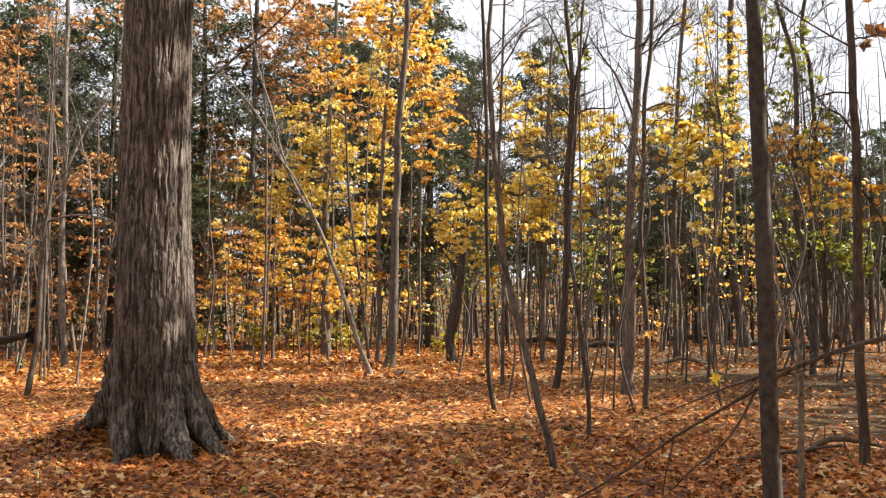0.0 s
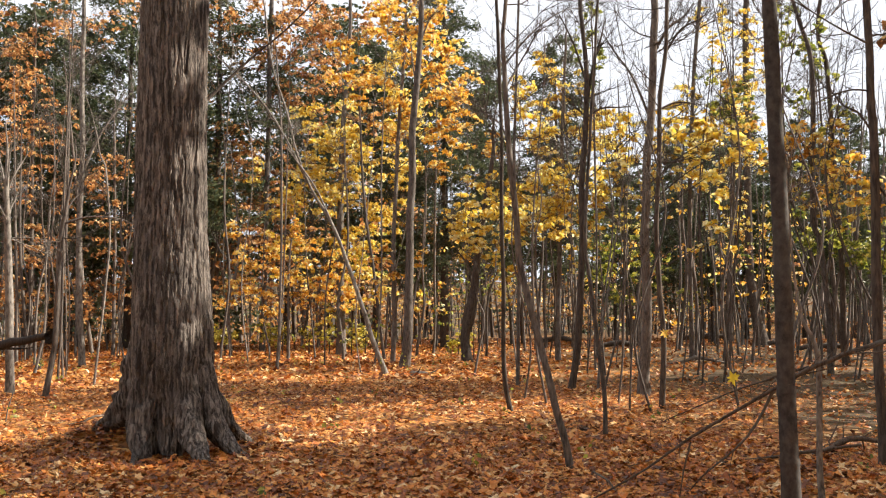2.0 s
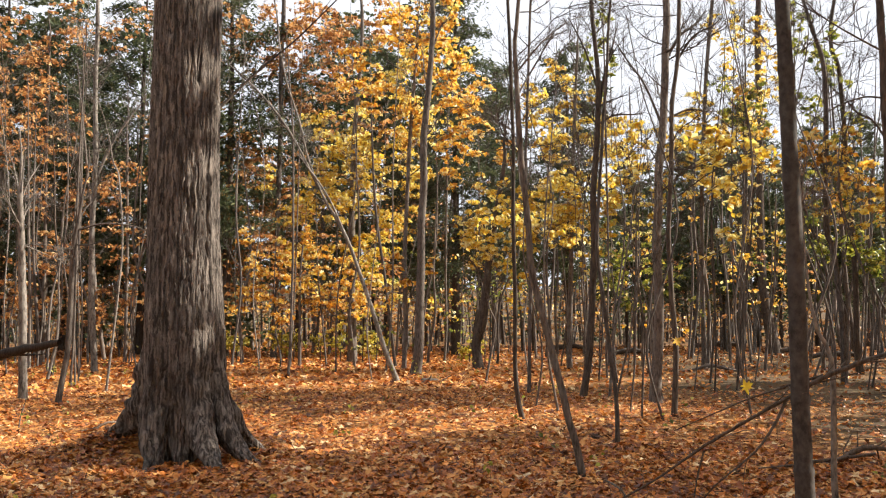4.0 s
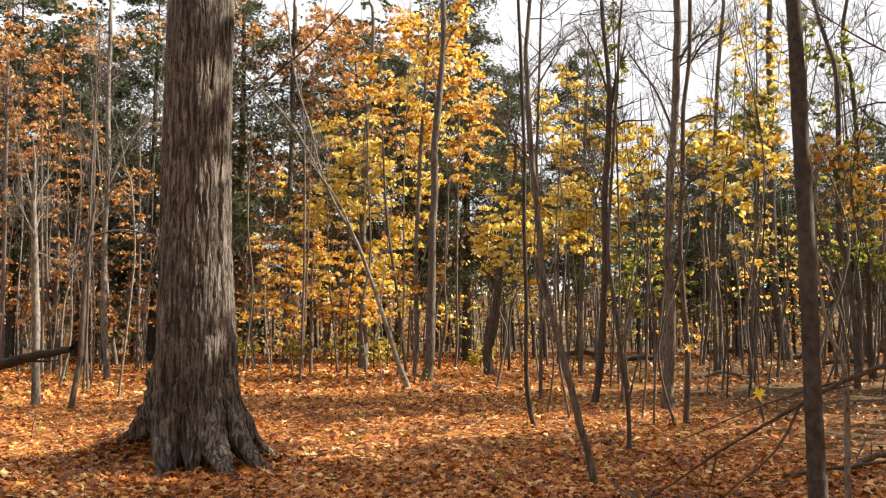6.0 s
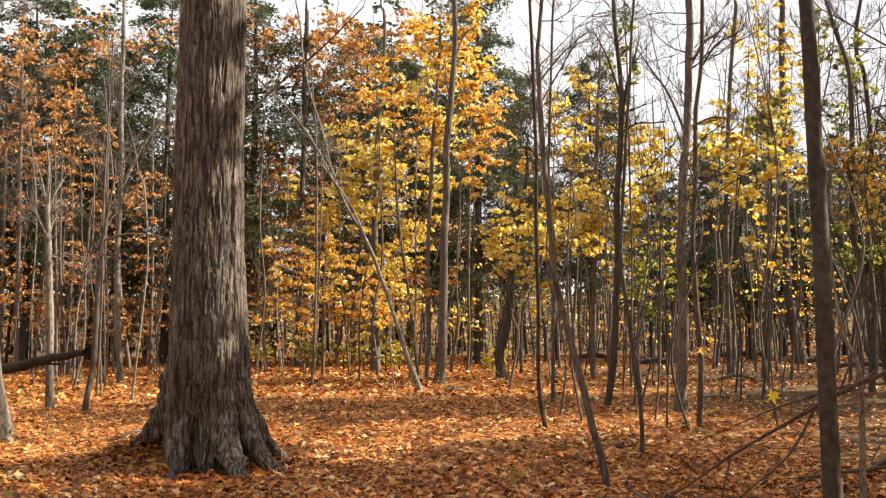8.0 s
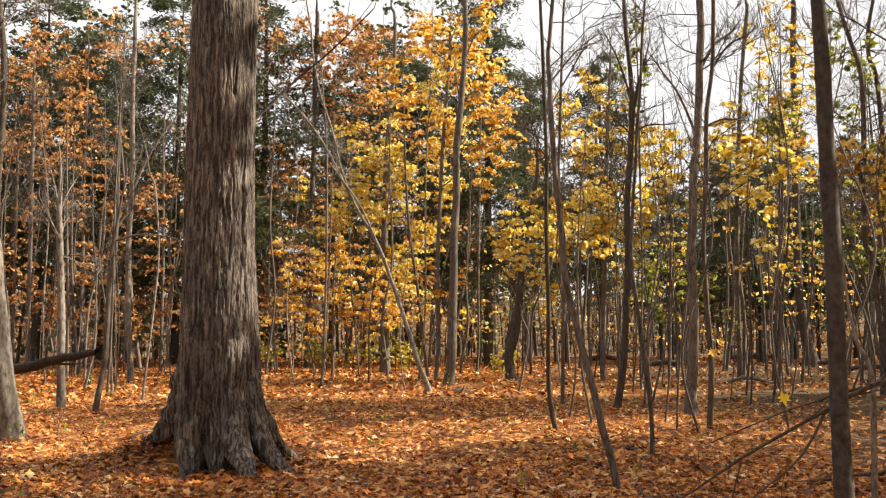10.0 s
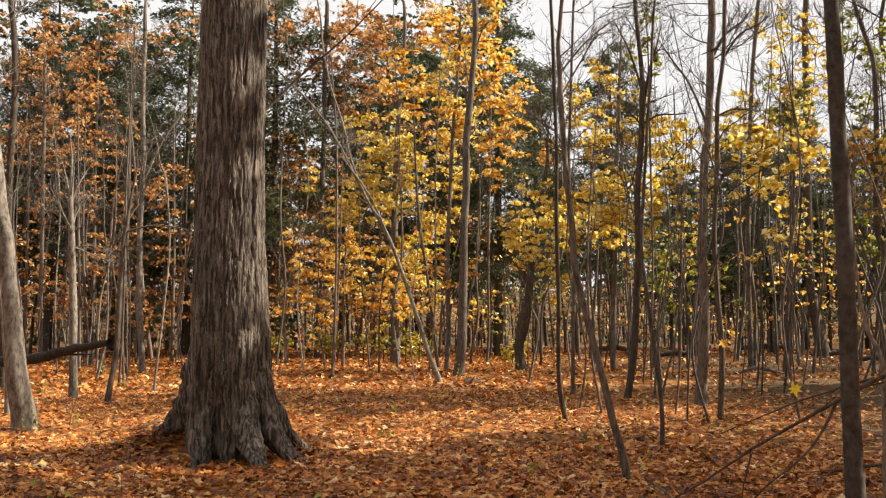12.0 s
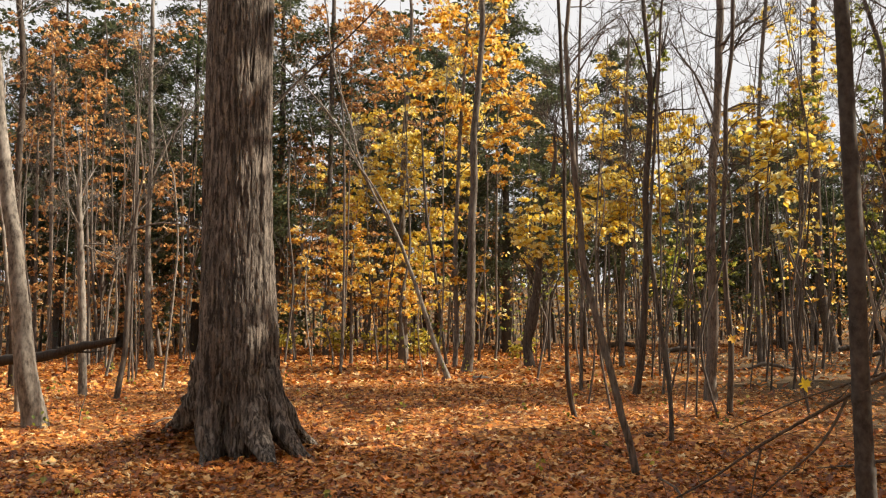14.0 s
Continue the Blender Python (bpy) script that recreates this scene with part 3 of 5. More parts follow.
# ---- the old maple ----
def bark_relief(U, H, seed, ridges=42):
    """Depth of old bark over a stem: U runs once round it, H along it in metres."""
    wob = 0.55 * lattice_noise(U * 12, H * 1.6 + 3, 12, seed) + 0.30 * lattice_noise(U * 30, H * 6 + 9, 30, seed + 1)
    p1 = 1 - np.abs(lattice_noise(U * ridges + wob, H * 1.5 + 5, ridges, seed + 2)) * 2.6
    p2 = 1 - np.abs(lattice_noise(U * 2 * ridges + wob * 1.5, H * 3.6 + 1, 2 * ridges, seed + 3)) * 2.0
    p3 = lattice_noise(U * 90, H * 24, 90, seed + 4)
    return 0.010 - 0.024 * np.clip(p1, 0, 1) ** 1.3 - 0.010 * np.clip(p2, 0, 1) ** 1.5 + 0.006 * p3


def surface_root(rows, seed):
    """A root running out from the trunk and into the soil: rows of x, y, z, r; lumpy and ridged along its length."""
    path = smooth_path(rows, 14)
    sides = 44
    n = len(path)
    along = np.concatenate([[0], np.cumsum(np.linalg.norm(np.diff(path[:, :3], axis=0), axis=1))])
    v, f = tube(path, sides)
    v = v.reshape(n, sides, 3)
    U, H = np.meshgrid(np.arange(sides) / sides, along)
    r = path[:, 3][:, None]
    k = 1 + 0.16 * lattice_noise(U * 7, H * 3 + seed, 7, seed + 5) + 0.12 * lattice_noise(U * 16, H * 9 + seed, 16, seed + 6)
    k = k + bark_relief(U, H + seed, seed, 18) * 0.8 / np.maximum(r, 0.03)
    mid = path[:, None, :3]
    v = mid + (v - mid) * np.maximum(k, 0.3)[..., None]
    return v.reshape(-1, 3), f


def old_maple(x, y):
    """A thick furrowed trunk with spreading roots and one low dark limb."""
    z0 = float(gz(x, y))
    root = new("maple_tree")
    root.location = (x, y, z0)
    tagged(root, "thick old maple trunk with furrowed grey-brown bark and flared roots", "tree")
    rows, sides, top = 420, 340, 9.0
    h = np.concatenate([np.linspace(-0.25, 1.6, 170, endpoint=False), np.linspace(1.6, top, rows - 170)])
    a = np.linspace(0, 2 * np.pi, sides, endpoint=False)
    H, A = np.meshgrid(h, a, indexing="ij")
    radius = np.interp(H, [-0.3, 0.0, 0.3, 0.7, 1.1, 1.5, 2.06, 2.6, 4.26, 5.68, 9.0], [0.29, 0.31, 0.36, 0.43, 0.465, 0.465, 0.438, 0.415, 0.398, 0.392, 0.35])
    # low swellings where the roots leave the trunk: direction, reach, width
    for ang, reach, wide in ((156, 0.07, 20), (238, 0.05, 13), (303, 0.06, 13), (350, 0.07, 16), (40, 0.06, 20), (100, 0.06, 20)):
        d = np.degrees(np.arctan2(np.sin(A - radians(ang)), np.cos(A - radians(ang))))
        radius = radius + reach * np.exp(-(d / wide) ** 2) * np.exp(-np.clip(H - 0.5, 0, None) / 0.6)
    for ang, deep, wide in ((198, 0.06, 7), (265, 0.07, 9), (326, 0.05, 8)):
        d = np.degrees(np.arctan2(np.sin(A - radians(ang) + 0.1 * np.sin(3 * H)), np.cos(A - radians(ang) + 0.1 * np.sin(3 * H))))
        radius = radius - deep * np.exp(-(d / wide) ** 2) * np.exp(-np.clip(H - 0.2, 0, None) / 0.7)
    radius = radius + (0.03 * lattice_noise(A / (2 * np.pi) * 22, H * 4 + 2, 22, 21) + 0.02 * lattice_noise(A / (2 * np.pi) * 44, H * 10 + 2, 44, 22)) * np.exp(-np.clip(H, 0, None) / 0.8)
    # the seam between two grown-together stems
    d = np.degrees(np.arctan2(np.sin(A - radians(212)), np.cos(A - radians(212))))
    radius = radius - 0.03 * np.exp(-(d / 6.0) ** 2) * np.clip(1.0 - H / 4, 0, 1)
    radius = radius + 0.012 * np.sin(3 * A + 1.1 * H) + 0.008 * np.sin(5 * A - 0.7 * H)
    radius = radius + bark_relief(A / (2 * np.pi), H, 11) + 0.0015 * rng.normal(0, 1, H.shape)
    lean = np.interp(H, [0, 1.2, 2.6, 5.7, 9], [-0.005, -0.015, -0.03, -0.04, 0.0])
    v = np.stack([radius * np.cos(A) + lean, radius * np.sin(A), H], -1).reshape(-1, 3)
    i, j = np.meshgrid(np.arange(rows - 1), np.arange(sides), indexing="ij")
    k = (j + 1) % sides
    f = np.stack([i * sides + j, i * sides + k, (i + 1) * sides + k, (i + 1) * sides + j], -1).reshape(-1, 4)
    part("trunk", mesh_of("trunk", v, f, BARK_OLD), root)
    # roots: one rides high over the bank behind, the others grip the level ground in front
    for n, path in enumerate((
        [(-0.20, 0.08, 1.65, 0.22), (-0.33, 0.15, 1.10, 0.25), (-0.52, 0.27, 0.66, 0.22), (-0.74, 0.39, 0.42, 0.15), (-0.97, 0.50, 0.29, 0.075), (-1.20, 0.60, 0.16, 0.02)],
        [(-0.20, -0.16, 1.15, 0.20), (-0.24, -0.30, 0.50, 0.18), (-0.20, -0.44, 0.18, 0.13), (-0.13, -0.56, 0.02, 0.075), (-0.10, -0.66, -0.05, 0.03)],
        [(0.02, -0.16, 0.90, 0.18), (0.05, -0.26, 0.35, 0.13), (0.08, -0.33, 0.08, 0.09), (0.11, -0.42, -0.06, 0.04)],
        [(0.10, -0.16, 1.25, 0.22), (0.24, -0.32, 0.58, 0.175), (0.40, -0.50, 0.24, 0.14), (0.55, -0.68, 0.05, 0.095), (0.68, -0.86, -0.06, 0.04)],
        [(0.22, -0.02, 1.25, 0.21), (0.42, -0.10, 0.58, 0.165), (0.62, -0.18, 0.25, 0.12), (0.84, -0.27, 0.05, 0.07), (1.04, -0.34, -0.05, 0.03)],
        [(0.18, 0.22, 1.0, 0.20), (0.45, 0.50, 0.35, 0.14), (0.80, 0.85, -0.05, 0.05)],
        [(-0.06, 0.28, 1.0, 0.20), (-0.12, 0.62, 0.35, 0.14), (-0.18, 1.05, -0.05, 0.05)],
        [(-0.24, -0.42, 0.12, 0.055), (-0.20, -0.66, 0.05, 0.035), (-0.12, -0.95, 0.02, 0.025), (-0.02, -1.25, -0.03, 0.012)],
    )):
        part("root", mesh_of("root", *surface_root(path, 31 + 7 * n), BARK_OLD), root)
    lb = smooth_path([(0.24, 0.24, 4.20, 0.022), (0.50, 0.36, 4.52, 0.017), (0.82, 0.45, 4.86, 0.014), (1.22, 0.5, 5.22, 0.011), (1.75, 0.5, 5.75, 0.008)], 6)
    low = part("limb", mesh_of("limb", *tube(lb, 8, 0.03), BARK_DARK), root, "thin dark bare limb")
    for t in range(9):
        q = lb[rng.integers(4, len(lb))]
        part("twig", mesh_of("twig", *tube(branch_path(q[:3], rng.normal(0, 0.5, 3) + (0.5, 0, 0.5), rng.uniform(0.3, 0.8), 0.006, 0.3, 0.2, 5), 4), BARK_DARK), low)
    # upper limbs above the clear trunk
    for ang, z, ln, r in ((20, 7.2, 4.0, 0.12), (150, 7.8, 4.5, 0.14), (260, 8.2, 4.0, 0.11), (75, 8.8, 5.0, 0.16), (320, 8.8, 4.5, 0.15)):
        b = branch_path((0.08, 0, z), (math.cos(radians(ang)), math.sin(radians(ang)), 1.1), ln, r, 0.2, 0.3, 7)
        high = part("limb", mesh_of("limb", *tube(b, 9, 0.02), BARK_OLD), root)
        for _ in range(8):
            q = b[rng.integers(2, len(b))]
            part("twig", mesh_of("twig", *tube(branch_path(q[:3], rng.normal(0, 0.6, 3) + (0, 0, 0.4), rng.uniform(0.8, 2.0), 0.02, 0.3, 0.2, 5), 5), BARK_OLD), high)


old_maple(-3.39, 11.25)


# ---- single trees of the stand ----
tree('maple_tree', -1.67, 29.51, [(0, 0, 0.162), (0.0982, 1.65, 0.137), (0.161, 3.58, 0.125), (0.259, 5.71, 0.118), (0.411, 8.22, 0.106), (0.566, 10, 0.0872), (0.562, 11.7, 0.081)], 15.0, BARK_GREY, 'straight slender maple with smooth grey-brown bark and flared base', limbs=[(10.2, 1.06, 0.3, 11.4, 0.0333), (8.76, -0.0364, 0.5, 10.7, 0.0267)], bare=(4.0, 14.0, 14, 1.6), group='understory trees')
# Brown stem given pale bark all over, for the sun on its upper side.
tree('maple_tree', -2.03, 26.63, [(0, 0, 0.0787), (-0.401, 1.18, 0.0675), (-0.853, 2.52, 0.0562), (-1.29, 3.71, 0.0506), (-1.78, 4.63, 0.045), (-2.23, 5.4, 0.0337), (-2.56, 6.37, 0.0281), (-2.85, 7.47, 0.0281), (-3.2, 8.47, 0.0225), (-3.48, 9.68, 0.0225), (-3.67, 10.7, 0.0225)], 13.0, BARK_PALE, 'leaning thin maple, pale bark standing in for sunlight, forked above', limbs=[(5.4, -4.89, 0.2, 9.08, 0.0421), (3.87, -2.96, -0.2, 6.56, 0.0301)], bare=(5.0, 12.0, 8, 1.2), group='understory trees')
tree('beech_tree', -5.00, 40.48, [(0, 0, 0.205), (-0.0521, 3.11, 0.171), (-0.0794, 6.14, 0.137), (0.0389, 9.2, 0.111), (0.255, 12.4, 0.0855), (0.28, 15.4, 0.0684)], 16.9, BARK_GREY, 'beech with dark trunk and layered golden yellow leaves', bare=(5, 13, 14, 1.4), clumps=[(2.76, -1.08, 13.3, 1.17), (1.78, -0.684, 12.2, 1.07), (2.92, 0.783, 10.6, 1.23), (-0.724, 0.214, 9.49, 1.21), (0.644, -1.06, 8.76, 1.06), (-0.894, -0.174, 7.7, 1.08), (-2.12, -0.0545, 7.23, 0.962), (-1.72, -0.885, 6.16, 0.942), (-0.508, 0.61, 7.07, 1.1), (1.13, -1, 6.86, 0.939), (1.55, -0.283, 5.5, 1.08), (0.556, 0.0435, 4.81, 0.964), (-0.374, -0.18, 4.07, 1.08), (-1.88, 0.226, 4.09, 0.968), (0.995, 0.618, 3.14, 0.978), (-0.0472, 1.19, 2.66, 0.743), (2.76, -0.561, 7.16, 0.95), (1.96, 0.386, 8.53, 1.09), (0.212, 0.51, 10.5, 0.975)], leaf=LEAF_YELLOW, group='understory trees')
tree('beech_tree', -2.33, 34.00, [(0, 0, 0.0905), (0, 0.656, 0.0861), (-0.0131, 3.28, 0.079), (0.0551, 5.92, 0.0718), (0.204, 9.02, 0.0646), (0.397, 11.9, 0.0503)], 14.0, BARK_GREY, 'slim beech carrying golden orange leaves high up', bare=(5, 13, 10, 1.4), clumps=[(-0.589, -0.539, 12.2, 0.896), (1.47, -1.3, 10.1, 0.973), (2.46, 1.23, 10.6, 0.838), (-0.572, -0.524, 9.31, 0.896), (1.85, -0.484, 8.71, 0.897), (2.67, 1.02, 8.6, 0.833), (0.174, 0.221, 12.6, 1.02), (1.02, -0.0746, 11.9, 0.908), (-1.53, 0.711, 11.3, 0.929), (-0.087, -1.22, 3.61, 0.585), (1.42, 0.538, 7.87, 0.719)], leaf=LEAF_GOLD, group='understory trees')
tree('beech_tree', -9.46, 45.95, [(0, 0, 0.146), (0.0596, 3.32, 0.136), (0.0811, 7.44, 0.126), (0.193, 13, 0.116), (0.272, 17.3, 0.107)], 18.8, BARK_GREY, 'beech with grey trunk and rust-orange leaf sprays', bare=(5, 15, 14, 1.4), clumps=[(-1.06, -0.327, 9.33, 1.22), (-1.4, -1.06, 7.58, 1.07), (-0.075, 0.417, 6.66, 1.24), (-1.32, 1.12, 5.33, 1.4), (0.191, -0.761, 4.91, 1.21), (1.09, 0.338, 3.33, 1.1), (-1.3, -0.525, 10.4, 1.08), (0.629, 0.629, 13.2, 1.11), (-0.511, 0.578, 14.9, 1.11), (2.24, -0.731, 14.2, 1.21), (3.1, 0.858, 15.8, 1.25), (0.913, 0.41, 16, 1.1), (-1.84, 0.475, 3.61, 0.69), (-0.393, 0.832, 3.63, 0.835), (2.18, -0.186, 11.9, 1.09), (2.31, 0.673, 13.2, 1.11), (-0.775, 0.984, 8.14, 1.12), (-1.01, -1.03, 16.1, 1.12), (-0.0441, 0.909, 17, 1.17), (1.58, -0.276, 16.9, 1.14), (2.66, -0.0528, 16.6, 1.09), (-2.25, -0.92, 15.3, 0.937), (4.55, 0.516, 16.9, 1.05), (3.59, -0.541, 13.5, 1.03)], leaf=LEAF_RUST, group='understory trees', fill=0.75)
tree('beech_tree', -6.60, 37.00, [(0, 0, 0.07), (0.05, 1.5, 0.06), (0.02, 3.0, 0.05), (0.1, 4.6, 0.03)], 6.5, BARK_GREY, 'young beech with low golden-orange leaf sprays', bare=(2, 6, 6, 0.9), clumps=[(-1.7, -0.4, 4.3, 0.62), (-0.6, 0.5, 4.0, 0.7), (0.7, -0.6, 4.2, 0.6), (1.7, 0.2, 3.7, 0.62), (-1.3, 0.2, 3.1, 0.66), (0.1, -0.5, 3.0, 0.6), (1.3, 0.6, 2.8, 0.55), (-0.5, -0.7, 2.2, 0.5), (-2.2, 0.4, 2.6, 0.5), (2.4, -0.5, 2.5, 0.45)], leaf=LEAF_GOLD, group='understory trees', leaf_size=0.16)
tree('beech_tree', 2.70, 32.00, [(0, 0, 0.05), (0.06, 1.6, 0.045), (-0.02, 3.2, 0.038), (0.05, 5.2, 0.025)], 7.5, BARK_GREY, 'young beech holding out bright yellow leaf sprays', bare=(3, 7, 6, 0.9), clumps=[(-2.1, -0.4, 5.03, 0.5), (-1.52, 0.2, 5.38, 0.55), (-0.8, -0.6, 5.1, 0.6), (0.07, -0.2, 4.95, 0.6), (0.88, 0.2, 5.18, 0.5), (-0.45, 0.5, 4.54, 0.5), (1.13, 0.0, 4.29, 0.45), (-1.21, 0.4, 6.09, 0.45), (0.48, 0.0, 6.12, 0.5), (-2.01, 0.0, 4.11, 0.4)], leaf=LEAF_YELLOW, group='understory trees', stray=1)
tree('sapling', -5.61, 29.51, [(0, 0, 0.0498), (0.0471, 1.65, 0.0436), (0.0791, 4.47, 0.0374), (0.0559, 7.5, 0.0312), (-0.0779, 9.48, 0.0249)], 11.0, BARK_GREY, 'thin pale sapling standing in fallen leaves', bare=(3, 8, 8, 0.8), group='understory trees', sides=8)
tree('sapling', -8.58, 52.12, [(0, 0, 0.077), (0.227, 1.69, 0.066), (0.392, 3.55, 0.066), (0.481, 6.66, 0.055), (0.383, 9.8, 0.044)], 11.3, BARK_PALE, 'thin pale sapling standing in fallen leaves', bare=(3, 8, 8, 0.8), group='understory trees', sides=8)
tree('sapling', -11.17, 45.95, [(0, 0, 0.0582), (-0.0843, 1.68, 0.0485), (-0.252, 3.45, 0.0485), (-0.668, 5.24, 0.0388), (-0.876, 6.06, 0.0291)], 7.6, BARK_PALE, 'thin pale forked sapling beside the old maple', limbs=[(3.45, 0.215, 0.1, 5.11, 0.0415)], group='understory trees', sides=8)
tree('sapling', -1.09, 41.72, [(0, 0, 0.0617), (0.0463, 1.67, 0.0529), (0.0427, 3.66, 0.0529), (0.112, 6.91, 0.044), (0.131, 10.7, 0.0352)], 12.2, BARK_GREY, 'thin grey sapling standing in fallen leaves', bare=(4, 9, 8, 0.8), group='understory trees', sides=8)
tree('sapling', -11.08, 123.01, [(0, 0, 0.182), (0.554, 4.74, 0.156), (1.4, 9.86, 0.13), (2.55, 14.3, 0.104)], 15.8, BARK_PALE, 'thin pale sapling slanting among the trunks', bare=(2.5, 5, 5, 0.7), group='understory trees', sides=8)
tree('maple_tree', 0.31, 33.09, [(0, 0, 0.182), (-0.0582, 0.877, 0.161), (0.119, 1.66, 0.196), (0.238, 2.84, 0.14), (0.358, 4.22, 0.112), (0.598, 5.41, 0.0908), (0.9, 7.41, 0.0699)], 9.0, BARK_DARK, 'twisted dark old trunk with a knotted burl', limbs=[(2.84, -0.493, 0.4, 4.05, 0.0449), (4.22, 0.000855, -0.3, 5.38, 0.0449)], bare=(3, 8, 10, 1.0), clumps=[(0.012, 0.965, 4.09, 0.567), (0.579, -0.584, 4.27, 0.483), (0.994, 0.161, 3.24, 0.494), (-0.195, -0.261, 4.79, 0.391)], leaf=LEAF_YELLOW, group='understory trees')
tree('sapling', 0.44, 26.63, [(0, 0, 0.0337), (0.159, 0.861, 0.0337), (0.255, 1.65, 0.0281), (0.0502, 2.28, 0.0225), (0.527, 2.91, 0.0169)], 4.4, BARK_GREY, 'thin crooked sapling beside the old trunk', bare=(2, 4, 6, 0.6), group='understory trees', sides=8)
tree('maple_tree', 0.86, 15.84, [(0, 0, 0.0435), (-0.0728, 0.509, 0.0401), (-0.117, 1.25, 0.0368), (-0.123, 2.19, 0.0368), (-0.148, 3.14, 0.0334), (-0.115, 4.57, 0.0301), (-0.149, 6.03, 0.0301), (-0.174, 7.01, 0.0268)], 11.0, BARK_DARK, 'slim dark young maple with a bowed foot', bare=(4.0, 10, 12, 1.2), group='understory trees')
tree('sapling', 1.37, 22.28, [(0, 0, 0.047), (0.0314, 1.11, 0.0423), (0.0936, 3.1, 0.0423), (-0.00506, 4.84, 0.0376), (0.0424, 6.46, 0.0329), (0.109, 9.21, 0.0282)], 11.0, BARK_GREY, 'slim grey-brown young tree', bare=(5, 10.5, 12, 1.1), group='understory trees')
tree('maple_tree', 1.22, 10.56, [(0, 0, 0.0424), (-0.0713, 0.38, 0.0401), (-0.186, 0.811, 0.0401), (-0.307, 1.37, 0.0379), (-0.454, 1.93, 0.0379), (-0.552, 2.5, 0.0357), (-0.613, 3.07, 0.0334), (-0.661, 3.65, 0.0312), (-0.691, 4.23, 0.029), (-0.708, 4.75, 0.0245), (-0.655, 5.2, 0.0223)], 9.0, BARK_GREY, 'slender grey-brown maple sapling bowing over', limbs=[(4.23, -0.0606, 0.3, 5.04, 0.0119), (4.49, 0.231, 0.5, 5.31, 0.0119), (3.65, -0.987, 0.2, 4.08, 0.00954)], bare=(3.0, 8, 10, 1.0), group='understory trees')
tree('cherry_tree', 2.47, 21.08, [(0, 0, 0.0801), (0.0971, 1.14, 0.0757), (0.214, 3.02, 0.0757), (0.251, 4.28, 0.0712), (0.391, 5.68, 0.0668), (0.453, 6.84, 0.0579), (0.388, 8.01, 0.049), (0.357, 8.8, 0.0445)], 13.0, BARK_DARK, 'dark crooked trunk branching above', limbs=[(6.33, 0.927, 0.4, 8.4, 0.0381), (6.07, 1.47, 0.3, 6.39, 0.0286), (6.84, -0.168, 0.5, 8.7, 0.0286)], bare=(4.5, 12, 14, 1.3), group='understory trees')
tree('maple_tree', 1.98, 13.05, [(0, 0, 0.0331), (0.0138, 0.548, 0.0303), (-0.0705, 1.31, 0.0303), (-0.148, 2.09, 0.0276), (-0.197, 2.63, 0.0248), (-0.163, 3.65, 0.0221), (-0.1, 4.45, 0.0221), (-0.0224, 5.09, 0.0193), (0.0514, 6.06, 0.0165)], 10.0, BARK_GREY, 'thin pale-sided sapling with a bowed stem', bare=(3, 9, 10, 1.0), group='understory trees')
tree('maple_tree', 3.79, 19.57, [(0, 0, 0.124), (0.0165, 1.17, 0.107), (0.0329, 2.33, 0.0992), (0.026, 3.5, 0.0909), (0.113, 4.68, 0.0868), (0.236, 5.87, 0.0826), (0.313, 7.07, 0.0785), (0.331, 8.28, 0.0744)], 15.0, BARK_GREY, 'grey-brown maple with two stems grown close together', limbs=[(7.07, 1.24, 0.3, 8.26, 0.0354), (5.75, -0.67, 0.5, 7.7, 0.031)], bare=(4.5, 14, 16, 1.6), clumps=[(0.82, -0.17, 5.47, 0.3), (1.4, -0.37, 5.28, 0.34), (1.98, -0.27, 5.14, 0.32), (2.47, 0.03, 5.02, 0.26), (1.37, 0.43, 5.16, 0.3), (1.62, -0.07, 4.37, 0.28), (1.67, 0.03, 3.27, 0.3), (1.44, 0.43, 3.43, 0.22), (-0.34, -0.57, 5.4, 0.3)], leaf=LEAF_YELLOW, leaf_size=0.17, stray=1, group='understory trees')
tree('maple_tree', 3.51, 16.60, [(0, 0, 0.0526), (0.0486, 1.24, 0.0491), (0.0343, 2.22, 0.0456), (0.0199, 3.21, 0.0421), (0.0253, 4.21, 0.0421), (0.0207, 5.22, 0.0386), (0.167, 6.24, 0.0351), (0.244, 7.27, 0.0351)], 12.0, BARK_DARK, 'dark slim maple close beside a thicker one', limbs=[(5.27, 0.905, 0.2, 5.35, 0.0188), (6.24, 1.07, 0.3, 7.16, 0.0225)], bare=(4, 11, 12, 1.2), group='understory trees')
tree('sapling', 4.11, 20.60, [(0, 0, 0.0392), (-0.157, 0.907, 0.0348), (-0.205, 1.88, 0.0305), (-0.134, 2.62, 0.0218), (0.0452, 3.11, 0.0174)], 4.6, BARK_PALE, 'pale bent sapling against the maple', group='understory trees', sides=8)
tree('sapling', 2.90, 16.31, [(0, 0, 0.0172), (0.0208, 0.859, 0.0172), (0.0889, 1.63, 0.0138), (0.188, 2.5, 0.0103)], 5.0, BARK_GREY, 'thin whip-like sapling on leafy ground', bare=(2, 4.5, 5, 0.5), group='understory trees', sides=8)
tree('sapling', 2.88, 17.34, [(0, 0, 0.0183), (0.0714, 0.813, 0.0183), (0.123, 1.63, 0.0146), (0.231, 2.87, 0.011)], 5.0, BARK_GREY, 'thin whip-like sapling on leafy ground', bare=(2, 4.5, 5, 0.5), group='understory trees', sides=8)
tree('sapling', 3.11, 21.41, [(0, 0, 0.0316), (0.0627, 1.13, 0.0271), (0.255, 2.4, 0.0226), (0.448, 3.68, 0.0181)], 7.0, BARK_PALE, 'thin pale sapling slanting among the trunks', bare=(2, 6, 5, 0.6), group='understory trees', sides=8)
